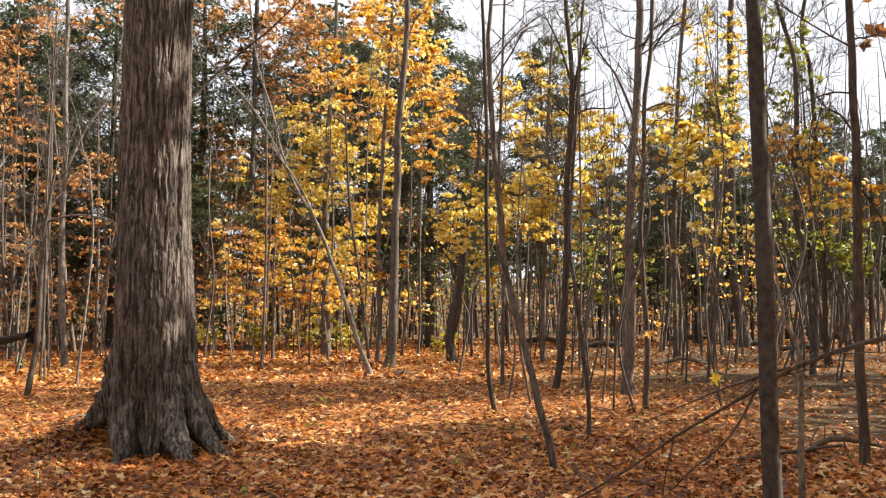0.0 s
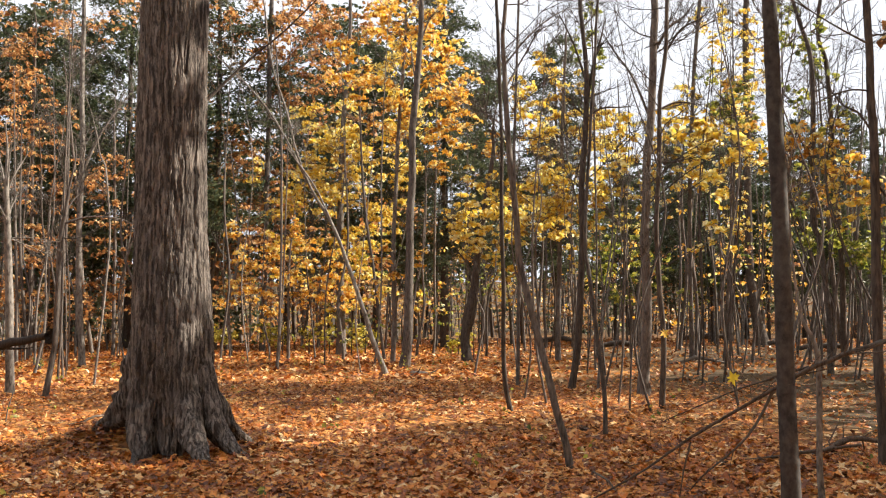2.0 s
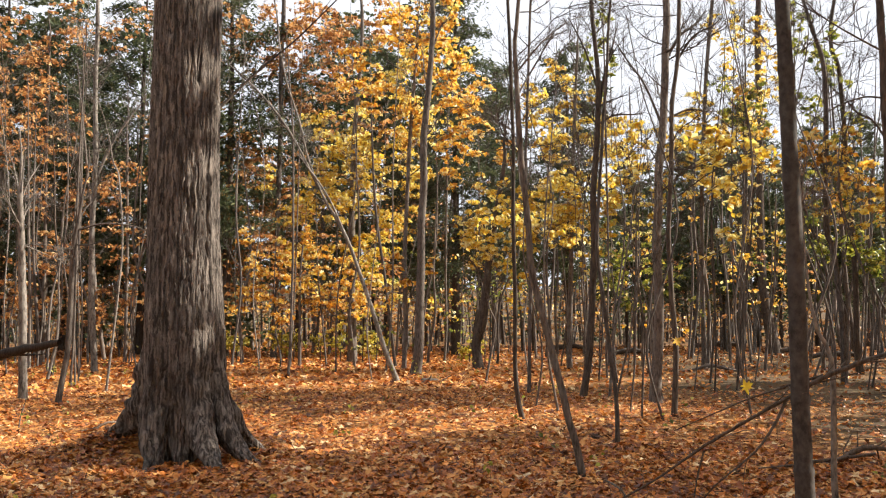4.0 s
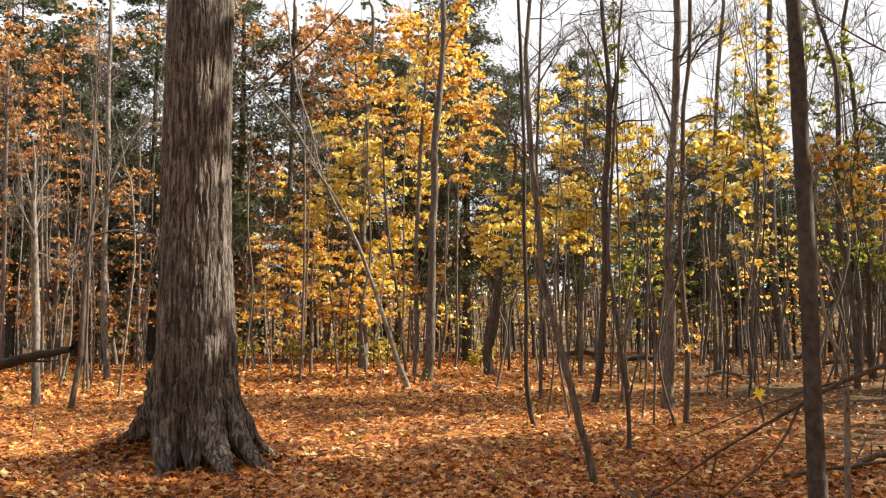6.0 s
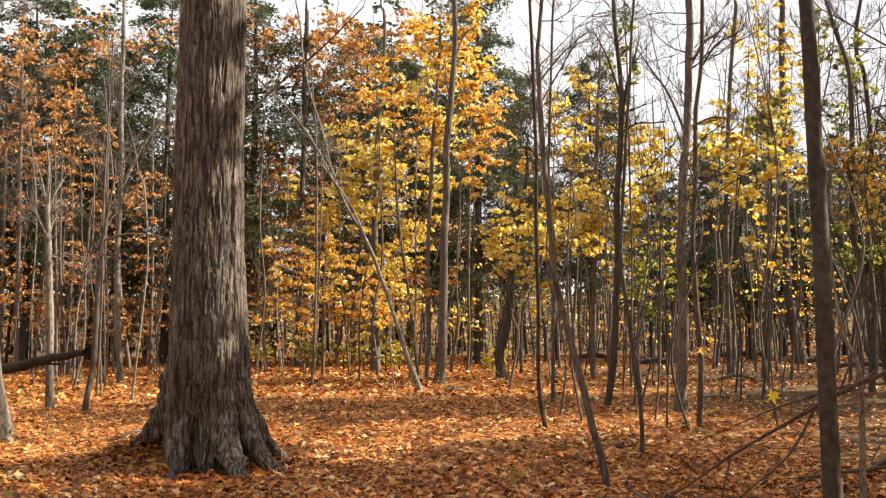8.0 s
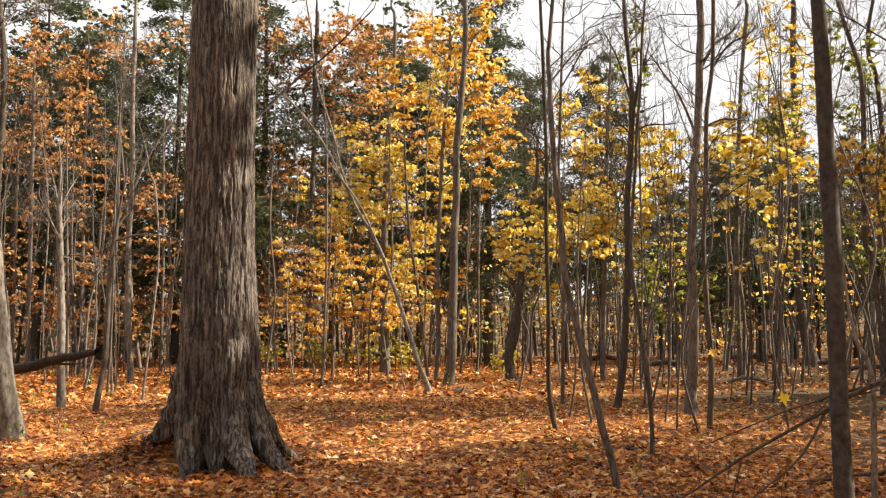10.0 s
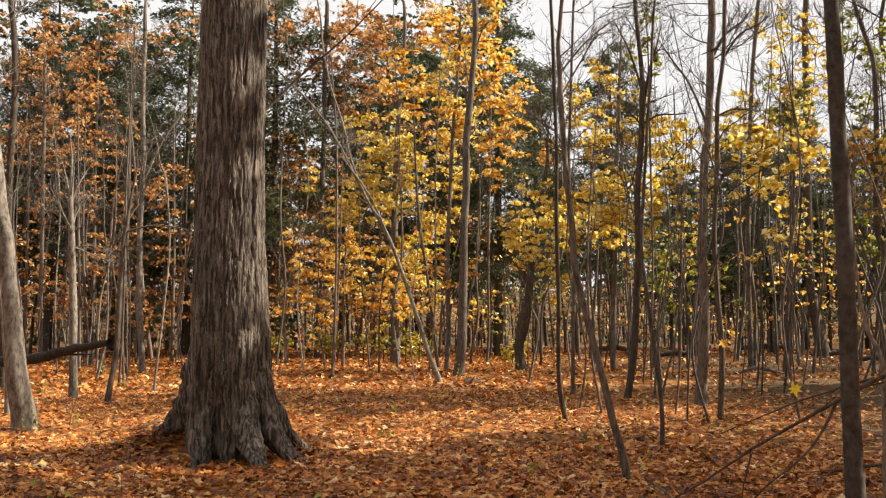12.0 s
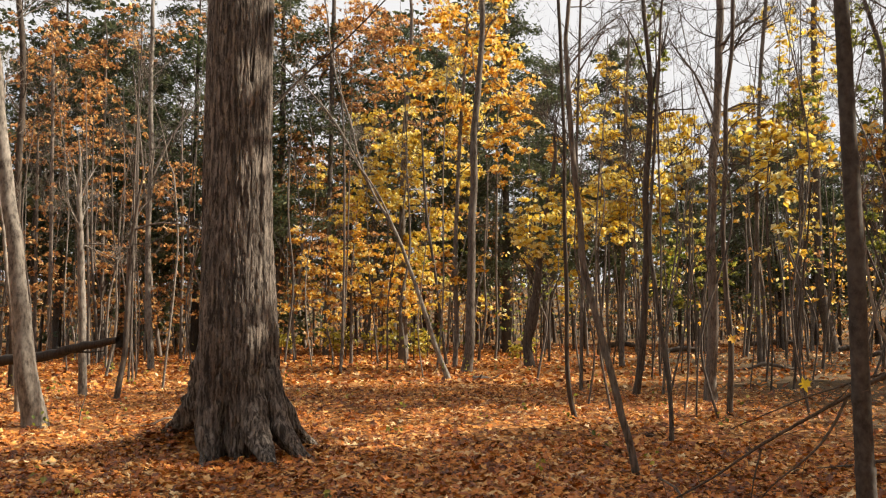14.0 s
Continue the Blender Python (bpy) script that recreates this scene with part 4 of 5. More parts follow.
tree('sapling', 3.26, 21.41, [(0, 0, 0.0271), (0.189, 1.01, 0.0226), (0.352, 1.89, 0.0181), (0.456, 3.17, 0.0181)], 7.0, BARK_GREY, 'thin whip-like sapling on leafy ground', bare=(2, 6, 5, 0.6), group='understory trees', sides=8)
tree('beech_tree', 8.60, 35.23, [(0, 0, 0.104), (-0.0123, 1.66, 0.0893), (-0.0345, 3.97, 0.0818), (0.00264, 6.08, 0.0818), (0.104, 8.21, 0.0744), (0.26, 11, 0.0744), (0.564, 13.6, 0.067)], 15.1, BARK_GREY, 'slim tree with spreading surface roots and yellow leaves', bare=(5, 14, 16, 1.6), clumps=[(-0.775, 0.294, 8.92, 0.845), (-0.191, -0.789, 8.28, 0.922), (0.841, -0.831, 8.69, 0.818), (1.9, 0.642, 9.43, 0.747), (0.992, 0.656, 6.81, 0.598), (1.62, 0.174, 7.28, 0.463), (2.49, 1.09, 10.4, 0.648), (-0.418, -0.765, 6.82, 0.451), (0.244, 0.912, 9.71, 0.645), (2.53, -0.861, 10.6, 0.613), (1.69, 1.21, 12.7, 0.607), (2.31, 0.322, 12.9, 0.529), (0.702, 0.278, 8.05, 0.634)], leaf=LEAF_YELLOW, group='understory trees')
tree('beech_tree', 3.54, 34.00, [(0, 0, 0.106), (0, 0.857, 0.101), (0.0557, 2.87, 0.0861), (0.132, 4.9, 0.079), (0.258, 7.98, 0.0646), (0.386, 11.1, 0.0503)], 13.0, BARK_GREY, 'young beech with bright yellow layered leaves', bare=(4, 12, 16, 1.4), clumps=[(-1.73, 1.22, 5.87, 0.838), (-2.59, 0.746, 6.02, 0.62), (-0.714, 0.754, 6.02, 0.93), (-0.0883, -1.16, 5.18, 0.781), (-0.596, -0.34, 6.9, 0.701), (0.519, -1.08, 6.18, 0.881), (1.55, -0.797, 6.02, 0.79), (1.96, -0.744, 6.63, 0.692), (0.164, 0.932, 9.65, 0.831), (-0.838, -0.97, 8.6, 0.786), (0.807, -0.528, 8.29, 0.796), (-0.357, -0.0186, 7.98, 0.606), (1.83, 0.909, 8.58, 0.727), (2.51, 1.21, 8, 0.733), (3.2, 0.541, 5.99, 0.616), (-0.00632, -0.744, 10.3, 0.593), (1.27, 0.117, 5.32, 0.71), (-1.15, 0.535, 4.95, 0.514)], leaf=LEAF_YELLOW, group='understory trees')
tree('sapling', 6.54, 38.00, [(0, 0, 0.059), (0, 0.321, 0.0562), (0.0225, 2.12, 0.0481), (0.161, 4.15, 0.0401), (0.304, 6.43, 0.0321)], 8.0, BARK_GREY, 'young tree with yellow-green leaves', clumps=[(-0.0303, -1.17, 5.18, 0.548), (0.467, 0.468, 3.73, 0.572), (1.43, -0.342, 3.23, 0.403), (-0.481, 0.233, 4.17, 0.637), (-0.919, 0.441, 3.04, 0.503), (1.49, 0.44, 3.72, 0.343), (-0.301, 0.0599, 2.57, 0.453)], leaf=LEAF_GREEN, group='understory trees', sides=8)
tree('maple_tree', 17.68, 63.00, [(0, 0, 0.213), (0.0432, 3.95, 0.186), (0.0446, 7.72, 0.16), (0.0845, 13.4, 0.12)], 15.0, BARK_GREY, 'grey trunk in the woods behind', bare=(5, 14, 12, 1.6), clumps=[(-0.496, 0.142, 6.98, 1.13), (0.745, -0.785, 7.27, 0.814), (-1.49, -0.0125, 6.58, 0.749)], leaf=LEAF_GOLD, group='understory trees')
tree('maple_tree', 16.47, 52.12, [(0, 0, 0.352), (-0.208, 1.69, 0.286), (-0.445, 3.55, 0.242), (-0.438, 6.66, 0.209), (-0.361, 13, 0.187), (-0.188, 19.4, 0.154)], 20.9, BARK_DARK, 'stout grey trunk leaning at its foot', bare=(6, 19, 16, 2.0), group='understory trees')
tree('maple_tree', 2.63, 7.70, [(0, 0, 0.0793), (0, 0.308, 0.0756), (-0.0104, 0.8, 0.071), (-0.0175, 1.43, 0.0687), (-0.0225, 2.35, 0.0664), (-0.0462, 3.28, 0.0618), (-0.0656, 4.23, 0.0572)], 9.0, BARK_SMOOTH, 'young smooth-barked maple with ringed branch scars', bare=(5.5, 8.5, 10, 1.2), group='understory trees', sides=28, scars=(0.5, 1.05, 1.6, 2.02, 2.2, 2.85, 3.4, 3.75))
tree('sapling', 3.15, 8.44, [(0, 0, 0.0303), (-0.00724, 0.458, 0.0267), (-0.00729, 1.19, 0.0249), (-0.0516, 1.4, 0.0196), (-0.136, 1.6, 0.016), (-0.181, 1.82, 0.0143), (-0.201, 2.22, 0.0107)], 5.0, BARK_PALE, 'thin crooked sapling behind the young maple', bare=(2, 4.5, 6, 0.6), group='understory trees')
tree('maple_tree', 4.55, 10.40, [(0, 0, 0.0571), (0.0122, 0.762, 0.0527), (0.0639, 1.99, 0.0505), (0.079, 3.24, 0.0483), (0.0678, 3.87, 0.0439), (0.0377, 4.51, 0.0417), (0.02, 5.15, 0.0395)], 10.0, BARK_DARK, 'slim dark maple with thin bare side limbs', limbs=[(3.62, -0.354, 0.2, 4.14, 0.0141), (3.05, 0.362, 0.1, 2.49, 0.0141), (4.12, -0.765, -0.2, 3.82, 0.0118)], bare=(3.5, 9, 10, 1.3), group='understory trees', sides=20)
tree('maple_tree', 10.12, 26.12, [(0, 0, 0.0882), (-0.0155, 1.65, 0.0772), (-0.179, 3.59, 0.0717), (-0.358, 4.48, 0.0717), (-0.254, 8.34, 0.0662), (-0.533, 9.75, 0.0551), (-0.751, 10.5, 0.0496)], 13.0, BARK_GREY, 'slim grey-brown tree in the hollow', bare=(5, 12, 14, 1.5), clumps=[(-0.809, -0.974, 6.17, 0.419), (0.155, -0.0501, 6.18, 0.434), (0.827, 0.0942, 5.73, 0.437), (0.0976, 0.713, 5.01, 0.351), (1.57, -0.276, 4.73, 0.538), (-1.2, -1.25, 6.49, 0.385), (-1.99, 0.0721, 6.76, 0.374)], leaf=LEAF_GOLD, group='understory trees')
tree('maple_tree', 12.57, 31.20, [(0, 0, 0.119), (-0.0625, 1.66, 0.0988), (-0.154, 4.91, 0.079), (-0.339, 9.65, 0.0725), (-0.555, 10.7, 0.0659), (-0.437, 12.2, 0.0593)], 13.7, BARK_DARK, 'slim dark tree in the hollow', bare=(5, 12, 14, 1.5), clumps=[(-1.38, -0.766, 4.37, 0.579), (0.0763, 0.627, 4.31, 0.606), (1, -0.289, 4.23, 0.478), (0.424, -0.311, 3.68, 0.514), (1.95, 1.06, 3.38, 0.499), (-1.46, -0.278, 8.72, 0.368), (-1.09, -0.393, 10.2, 0.293)], leaf=LEAF_GREEN, group='understory trees')
tree('sapling', 8.77, 31.00, [(0, 0, 0.0412), (0, 0.74, 0.0393), (0.079, 3.68, 0.0327), (0.192, 6.48, 0.0327), (0.289, 9.31, 0.0262)], 11.0, BARK_GREY, 'slim young tree with fresh yellow-green leaves', bare=(4, 10, 8, 1.0), clumps=[(0.0799, -0.395, 8.28, 0.437), (0.681, -0.05, 9.11, 0.442), (-0.426, -1.06, 8.68, 0.321), (-0.313, 0.122, 8.48, 0.296), (1.2, 1.1, 8.41, 0.267)], leaf=LEAF_GREEN, group='understory trees', sides=8)
tree('sapling', 4.15, 29.00, [(0, 0, 0.0386), (0, 0.795, 0.0367), (0.0633, 3.55, 0.0306), (0.0302, 7.04, 0.0306), (0.0263, 10.1, 0.0245)], 13.0, BARK_GREY, 'slim young tree with fresh yellow-green leaves', bare=(5, 12, 8, 1.0), clumps=[(-0.0702, 0.164, 10.5, 0.312), (0.363, 0.634, 9.7, 0.317), (0.26, 1.16, 11.5, 0.287), (-0.246, 0.89, 10, 0.249), (0.0331, 0.634, 8.97, 0.212)], leaf=LEAF_GREEN, group='understory trees', sides=8)
tree('sapling', 10.09, 30.00, [(0, 0, 0.0399), (0, 0.732, 0.038), (0.106, 3.62, 0.0317), (0.231, 7.23, 0.0317), (0.199, 10.4, 0.0253)], 13.0, BARK_GREY, 'slim young tree with fresh yellow-green leaves', bare=(5, 12, 8, 1.0), clumps=[(0.871, 0.814, 11.4, 0.367), (1.77, 0.832, 9.84, 0.33), (-0.172, -0.64, 11.3, 0.279), (0.995, -0.0469, 10.2, 0.267), (1.5, -0.409, 10.6, 0.246)], leaf=LEAF_GREEN, group='understory trees', sides=8)
tree('maple_tree', -8.15, 18.77, [(0, 0, 0.0594), (0.129, 1.19, 0.0555), (0.199, 2.52, 0.0515), (0.268, 3.2, 0.0475), (0.342, 3.74, 0.0357)], 5.2, BARK_GREY, 'crooked young maple with a low dark side branch', limbs=[(3.48, 1.64, 0.3, 3.47, 0.0254), (3.65, 0.608, 0.2, 4.24, 0.017)], bare=(2.5, 4.2, 6, 0.9), group='understory trees')
tree('sapling', -8.75, 22.84, [(0, 0, 0.0338), (0.13, 1.64, 0.0289), (0.196, 2.73, 0.0289), (0.234, 3.82, 0.0241), (0.129, 5.19, 0.0193), (0.00794, 5.61, 0.0193)], 7.1, BARK_PALE, 'thin wavy pale sapling on leafy ground', bare=(4, 7, 5, 0.6), group='understory trees', sides=8)
tree('maple_tree', -12.67, 32.00, [(0.0, 0, 0.1137), (0.0, 0.599, 0.1078), (-0.12, 2.796, 0.1011), (-0.184, 4.32, 0.0943), (-0.161, 6.173, 0.0876), (-0.17, 8.522, 0.0811), (-0.228, 10.526, 0.0744), (-0.207, 12.547, 0.0675)], 15.0, BARK_PALE, 'pale grey maple with a slanting side stem', limbs=[(6.44, 1.17, 0.4, 9.26, 0.066), (6.05, 0.09, -0.4, 7.82, 0.05)], bare=(6, 14, 14, 1.6), group='understory trees')
tree('sapling', -13.01, 29.51, [(0, 0, 0.0498), (0.122, 1.65, 0.0436), (0.148, 3.05, 0.0374), (-0.0729, 4.47, 0.0312), (-0.148, 5.71, 0.0249)], 9.0, BARK_DARK, 'thin dark sapling among the trunks', bare=(3, 8, 8, 0.8), group='understory trees', sides=8)
tree('sapling', -26.01, 73.20, [(0, 0, 0.124), (-0.0124, 2.16, 0.108), (-0.106, 4.12, 0.0773)], 5.6, BARK_PALE, 'short pale broken stem', group='understory trees', sides=8)
tree('beech_tree', -18.09, 40.00, [(0, 0, 0.0887), (0, 0.49, 0.0845), (-0.0381, 3.09, 0.076), (-0.0605, 5.97, 0.0676), (-0.131, 10.3, 0.0591), (-0.194, 13.8, 0.0507)], 15.3, BARK_GREY, 'beech with rust-brown leaf layers', bare=(5, 14, 14, 1.6), clumps=[(-0.15, -0.619, 13.6, 0.937), (0.436, 0.186, 14.3, 0.717), (0.117, -0.473, 10.7, 0.94), (0.764, 0.309, 9.9, 0.959), (0.11, 0.214, 8.9, 1.08), (0.251, -1.03, 7.03, 0.927), (1.05, -0.15, 6.91, 0.711), (2.27, -0.286, 7.85, 0.709), (0.589, 0.537, 4.57, 0.844), (0.348, -1.07, 4.68, 0.926), (1.25, -0.861, 2.6, 0.815), (-0.0615, 0.0328, 1.91, 0.714), (0.256, -0.248, 3.32, 0.828), (-1.58, 0.43, 12.9, 0.962), (-2.07, -0.435, 11.2, 0.941), (2.54, -0.787, 13.5, 0.746), (0.754, 1.12, 15.3, 0.783), (3.42, -0.666, 14.5, 0.655), (-1.45, -0.918, 14, 0.883)], leaf=LEAF_RUST, group='understory trees', fill=0.5)
tree('beech_tree', -14.54, 40.00, [(0, 0, 0.0798), (0, 0.443, 0.076), (-0.0225, 3.09, 0.0676), (-0.0503, 5.97, 0.0591), (-0.0784, 8.87, 0.0507)], 12.0, BARK_GREY, 'beech with rust-brown leaf layers', bare=(5, 11, 12, 1.4), clumps=[(0.0516, -0.572, 6.38, 0.938), (-0.44, -0.417, 4.97, 0.824), (-0.276, -0.715, 3.07, 0.818), (-1.51, 0.0944, 2.15, 0.668), (-0.337, 1.14, 2.16, 0.685), (0.714, -0.972, 4.46, 0.696), (0.362, -0.221, 7.86, 0.592)], leaf=LEAF_RUST, group='understory trees', fill=0.5)
tree('maple_tree', -7.48, 14.22, [(0, 0, 0.178), (-0.122, 0.922, 0.152), (-0.279, 1.79, 0.131), (-0.438, 2.68, 0.118), (-0.599, 3.57, 0.11), (-0.75, 4.65, 0.102), (-0.843, 5.65, 0.0931), (-0.903, 6.75, 0.0846)], 11.0, BARK_PALE, 'pale smooth maple leaning, sunlit along one side', bare=(5, 10, 8, 1.4), group='understory trees', sides=22)
tree('maple_tree', -9.59, 20.29, [(0, 0, 0.0942), (-0.0112, 1.26, 0.0857), (-0.0348, 2.5, 0.0814), (-0.0252, 3.5, 0.0728), (-0.077, 4.39, 0.0557)], 5.9, BARK_PALE, 'pale broken snag with thin branches at its top', limbs=[(4.2, 0.148, 0.2, 5.18, 0.0229), (4.2, -0.635, 0.3, 5.47, 0.0229), (4.2, 0.00151, -0.2, 5.37, 0.0229), (3.88, -0.835, 0.3, 3.41, 0.0183)], bare=(3.2, 3.9, 8, 1.0), group='understory trees')
tree('maple_tree', -8.76, 16.11, [(0, 0, 0.0612), (-0.0532, 0.931, 0.0544), (-0.143, 1.72, 0.0476), (-0.3, 2.62, 0.034)], 6.0, BARK_PALE, 'pale thin maple stem beside a thicker one', bare=(3, 5.5, 5, 0.8), group='understory trees')
tree('beech_tree', -19.13, 37.66, [(0, 0, 0.0875), (-0.0813, 3.28, 0.0795), (-0.183, 7.97, 0.0716), (-0.272, 12.3, 0.0636)], 14.0, BARK_GREY, 'beech with orange-brown leaf layers', bare=(5, 13, 12, 1.6), clumps=[(-0.0336, 0.437, 9.48, 1.02), (-1.31, 1, 9.25, 1.03), (-2.48, 1.3, 9.45, 0.927), (1.6, -0.927, 9.3, 0.765), (-0.268, 0.097, 6.81, 0.629), (1.45, 0.991, 9.08, 0.69), (0.639, -1.16, 13.3, 0.76), (0.698, 0.23, 13, 0.789)], leaf=LEAF_RUST, group='understory trees', fill=0.5)
tree('maple_tree', -12.25, 22.24, [(0, 0, 0.0939), (-0.0348, 2.59, 0.0845), (-0.0217, 4.67, 0.0798), (-0.00837, 6.78, 0.0751), (-0.0385, 8.49, 0.0704), (-0.137, 9.65, 0.0657)], 14.0, BARK_DARK, 'dark upright maple with bare twigs', bare=(4, 13, 14, 1.6), group='understory trees')
tree('beech_tree', -19.99, 38.00, [(0, 0, 0.0674), (0, 0.495, 0.0642), (-0.11, 3.77, 0.0642), (-0.154, 8.04, 0.0562)], 11.0, BARK_GREY, 'beech with rust-brown leaf layers', bare=(5, 10, 10, 1.4), clumps=[(0.0514, -0.848, 3.72, 0.884), (0.481, 0.696, 3.32, 0.921), (-1.82, 1.14, 5.3, 0.931), (-0.251, 0.0995, 4.96, 0.68), (2.21, -1.28, 2.33, 0.655), (-0.46, -1.13, 2.34, 0.767), (2.39, -0.219, 11.8, 0.899), (0.106, 0.903, 11.9, 0.926), (-0.0889, -0.684, 12.4, 0.777)], leaf=LEAF_RUST, group='understory trees', fill=0.5)
tree('sapling', -12.26, 27.50, [(0.0, 0.0, 0.05), (0.114, 0.641, 0.045), (0.244, 1.302, 0.04), (0.29, 1.964, 0.036), (0.245, 2.797, 0.03), (0.292, 3.97, 0.022)], 6.0, BARK_PALE, 'thin pale sapling leaning beside a darker stem', bare=(2.5, 5, 5, 0.7), group='understory trees', sides=8)
tree('shrub', -10.05, 41.00, [(0, 0, 0.0273), (0, 0.607, 0.026), (0.0183, 0.946, 0.0173), (0.0374, 1.24, 0.0173)], 2.7, BARK_GREY, 'low yellow-green shrub on the forest floor', clumps=[(-0.0288, 0.1, 0.847, 0.367), (0.163, 0.3, 1.04, 0.258), (-0.198, -0.2, 0.901, 0.218)], leaf=LEAF_SHRUB, group='low shrubs', sides=6)
tree('shrub', -8.11, 41.00, [(0, 0, 0.0273), (0, 0.559, 0.026), (0.0194, 0.897, 0.0173), (0.0396, 1.19, 0.0173)], 2.7, BARK_GREY, 'low yellow-green shrub on the forest floor', clumps=[(-0.0233, 0.1, 0.799, 0.367), (0.179, 0.3, 0.99, 0.258), (-0.206, -0.2, 0.853, 0.218)], leaf=LEAF_SHRUB, group='low shrubs', sides=6)
tree('shrub', -5.56, 41.00, [(0, 0, 0.0273), (0, 0.559, 0.026), (0.021, 0.897, 0.0173), (0.0424, 1.19, 0.0173)], 2.7, BARK_GREY, 'low yellow-green shrub on the forest floor', clumps=[(-0.0159, 0.1, 0.799, 0.416), (0.2, 0.3, 0.99, 0.292), (-0.217, -0.2, 0.853, 0.248)], leaf=LEAF_SHRUB, group='low shrubs', sides=6)
tree('shrub', -3.98, 41.00, [(0, 0, 0.0273), (0, 0.365, 0.026), (0.0219, 0.704, 0.0173), (0.0442, 0.994, 0.0173)], 2.5, BARK_GREY, 'low yellow-green shrub on the forest floor', clumps=[(-0.0114, 0.1, 0.605, 0.367), (0.212, 0.3, 0.795, 0.258), (-0.224, -0.2, 0.66, 0.218)], leaf=LEAF_SHRUB, group='low shrubs', sides=6)
tree('shrub', 0.02, 41.00, [(0, 0, 0.0273), (0, 0.317, 0.026), (0.0243, 0.655, 0.0173), (0.0486, 0.946, 0.0173)], 2.4, BARK_GREY, 'low yellow-green shrub on the forest floor', clumps=[(6.96e-05, 0.1, 0.556, 0.44), (0.245, 0.3, 0.746, 0.31), (-0.242, -0.2, 0.612, 0.262)], leaf=LEAF_SHRUB, group='low shrubs', sides=6)
tree('shrub', -7.58, 41.00, [(0, 0, 0.0273), (0, 0.607, 0.026), (0.0197, 0.946, 0.0173), (0.0402, 1.24, 0.0173)], 2.7, BARK_GREY, 'low yellow-green shrub on the forest floor', clumps=[(-0.0217, 0.1, 0.847, 0.293), (0.183, 0.3, 1.04, 0.206), (-0.209, -0.2, 0.901, 0.175)], leaf=LEAF_SHRUB, group='low shrubs', sides=6)
tree('shrub', -6.41, 41.00, [(0, 0, 0.0273), (0, 0.655, 0.026), (0.0204, 0.994, 0.0173), (0.0415, 1.28, 0.0173)], 2.8, BARK_GREY, 'low yellow-green shrub on the forest floor', clumps=[(-0.0184, 0.1, 0.896, 0.293), (0.193, 0.3, 1.09, 0.206), (-0.214, -0.2, 0.949, 0.175)], leaf=LEAF_SHRUB, group='low shrubs', sides=6)
tree('shrub', -4.59, 41.00, [(0, 0, 0.0273), (0, 0.728, 0.026), (0.0215, 1.07, 0.0173), (0.0435, 1.36, 0.0173)], 2.9, BARK_GREY, 'low yellow-green shrub on the forest floor', clumps=[(-0.0132, 0.1, 0.968, 0.342), (0.208, 0.3, 1.16, 0.241), (-0.222, -0.2, 1.02, 0.204)], leaf=LEAF_SHRUB, group='low shrubs', sides=6)
tree('shrub', -10.78, 41.00, [(0, 0, 0.0273), (0, 0.655, 0.026), (0.0178, 0.994, 0.0173), (0.0366, 1.28, 0.0173)], 2.8, BARK_GREY, 'low yellow-green shrub on the forest floor', clumps=[(-0.0309, 0.1, 0.896, 0.293), (0.158, 0.3, 1.09, 0.206), (-0.195, -0.2, 0.949, 0.175)], leaf=LEAF_SHRUB, group='low shrubs', sides=6)


# ---- dead wood, twigs and small things ----
def stick(kind, rows, mat, label, category="branch", side_twigs=0, reach=0.4, sides=10, group=""):
    """A branch lying or leaning, from rows of x, y, z, r."""
    root = new(kind)
    root.location = rows[0][:3]
    tagged(root, label, category, group)
    o = np.array([*rows[0][:3], 0.0])
    p = smooth_path(np.array(rows, float) - o, 7)
    p[1:-1, :3] += rng.normal(0, 0.12, (len(p) - 2, 3)) * p[1:-1, 3:4]
    part("stem", mesh_of("stem", *tube(p, sides, 0.03), mat), root)
    for _ in range(side_twigs):
        j = rng.integers(len(p) // 5, len(p) - 2)
        t = branch_path(p[j, :3], unit(p[j + 1, :3] - p[j, :3]) + rng.normal(0, 0.5, 3), reach * rng.uniform(0.4, 1.2), p[j, 3] * 0.4, 0.3, 0.1, 5)
        part("side_twig", mesh_of("side_twig", *tube(t, 5), mat), root)
    return root


stick('fallen_branch', [(1.023, 8.100, 0.041, 0.007), (1.202, 8.022, 0.153, 0.008), (1.524, 7.972, 0.346, 0.009), (1.870, 7.933, 0.591, 0.012), (2.224, 7.900, 0.811, 0.013), (2.568, 7.900, 1.000, 0.015), (2.852, 7.900, 1.162, 0.019), (3.215, 7.922, 1.305, 0.020), (3.697, 7.961, 1.435, 0.022), (4.250, 8.000, 1.543, 0.024)], DEADWOOD, 'long bare fallen branch leaning behind the young maple', 'branch', 9, 0.7)
stick('fallen_branch', [(2.582, 7.900, 1.010, 0.014), (2.446, 7.900, 0.756, 0.012), (2.279, 7.900, 0.549, 0.009), (2.009, 7.950, 0.312, 0.007), (1.902, 8.000, 0.175, 0.005)], DEADWOOD, 'thin side branch drooping to the leaves', 'branch', 5, 0.4)
stick('fallen_branch', [(2.894, 7.950, 1.192, 0.012), (2.571, 7.975, 1.088, 0.009), (2.294, 8.000, 0.993, 0.007), (1.973, 8.050, 0.848, 0.005), (1.697, 8.100, 0.720, 0.005)], DEADWOOD, 'thin bare twig spreading over the hollow', 'branch', 6, 0.4)
stick('fallen_branch', [(1.894, 7.900, 0.581, 0.009), (1.846, 7.950, 0.358, 0.007), (1.817, 8.000, 0.120, 0.005)], DEADWOOD, 'short twig hanging from the fallen branch', 'branch', 0, 0.4)
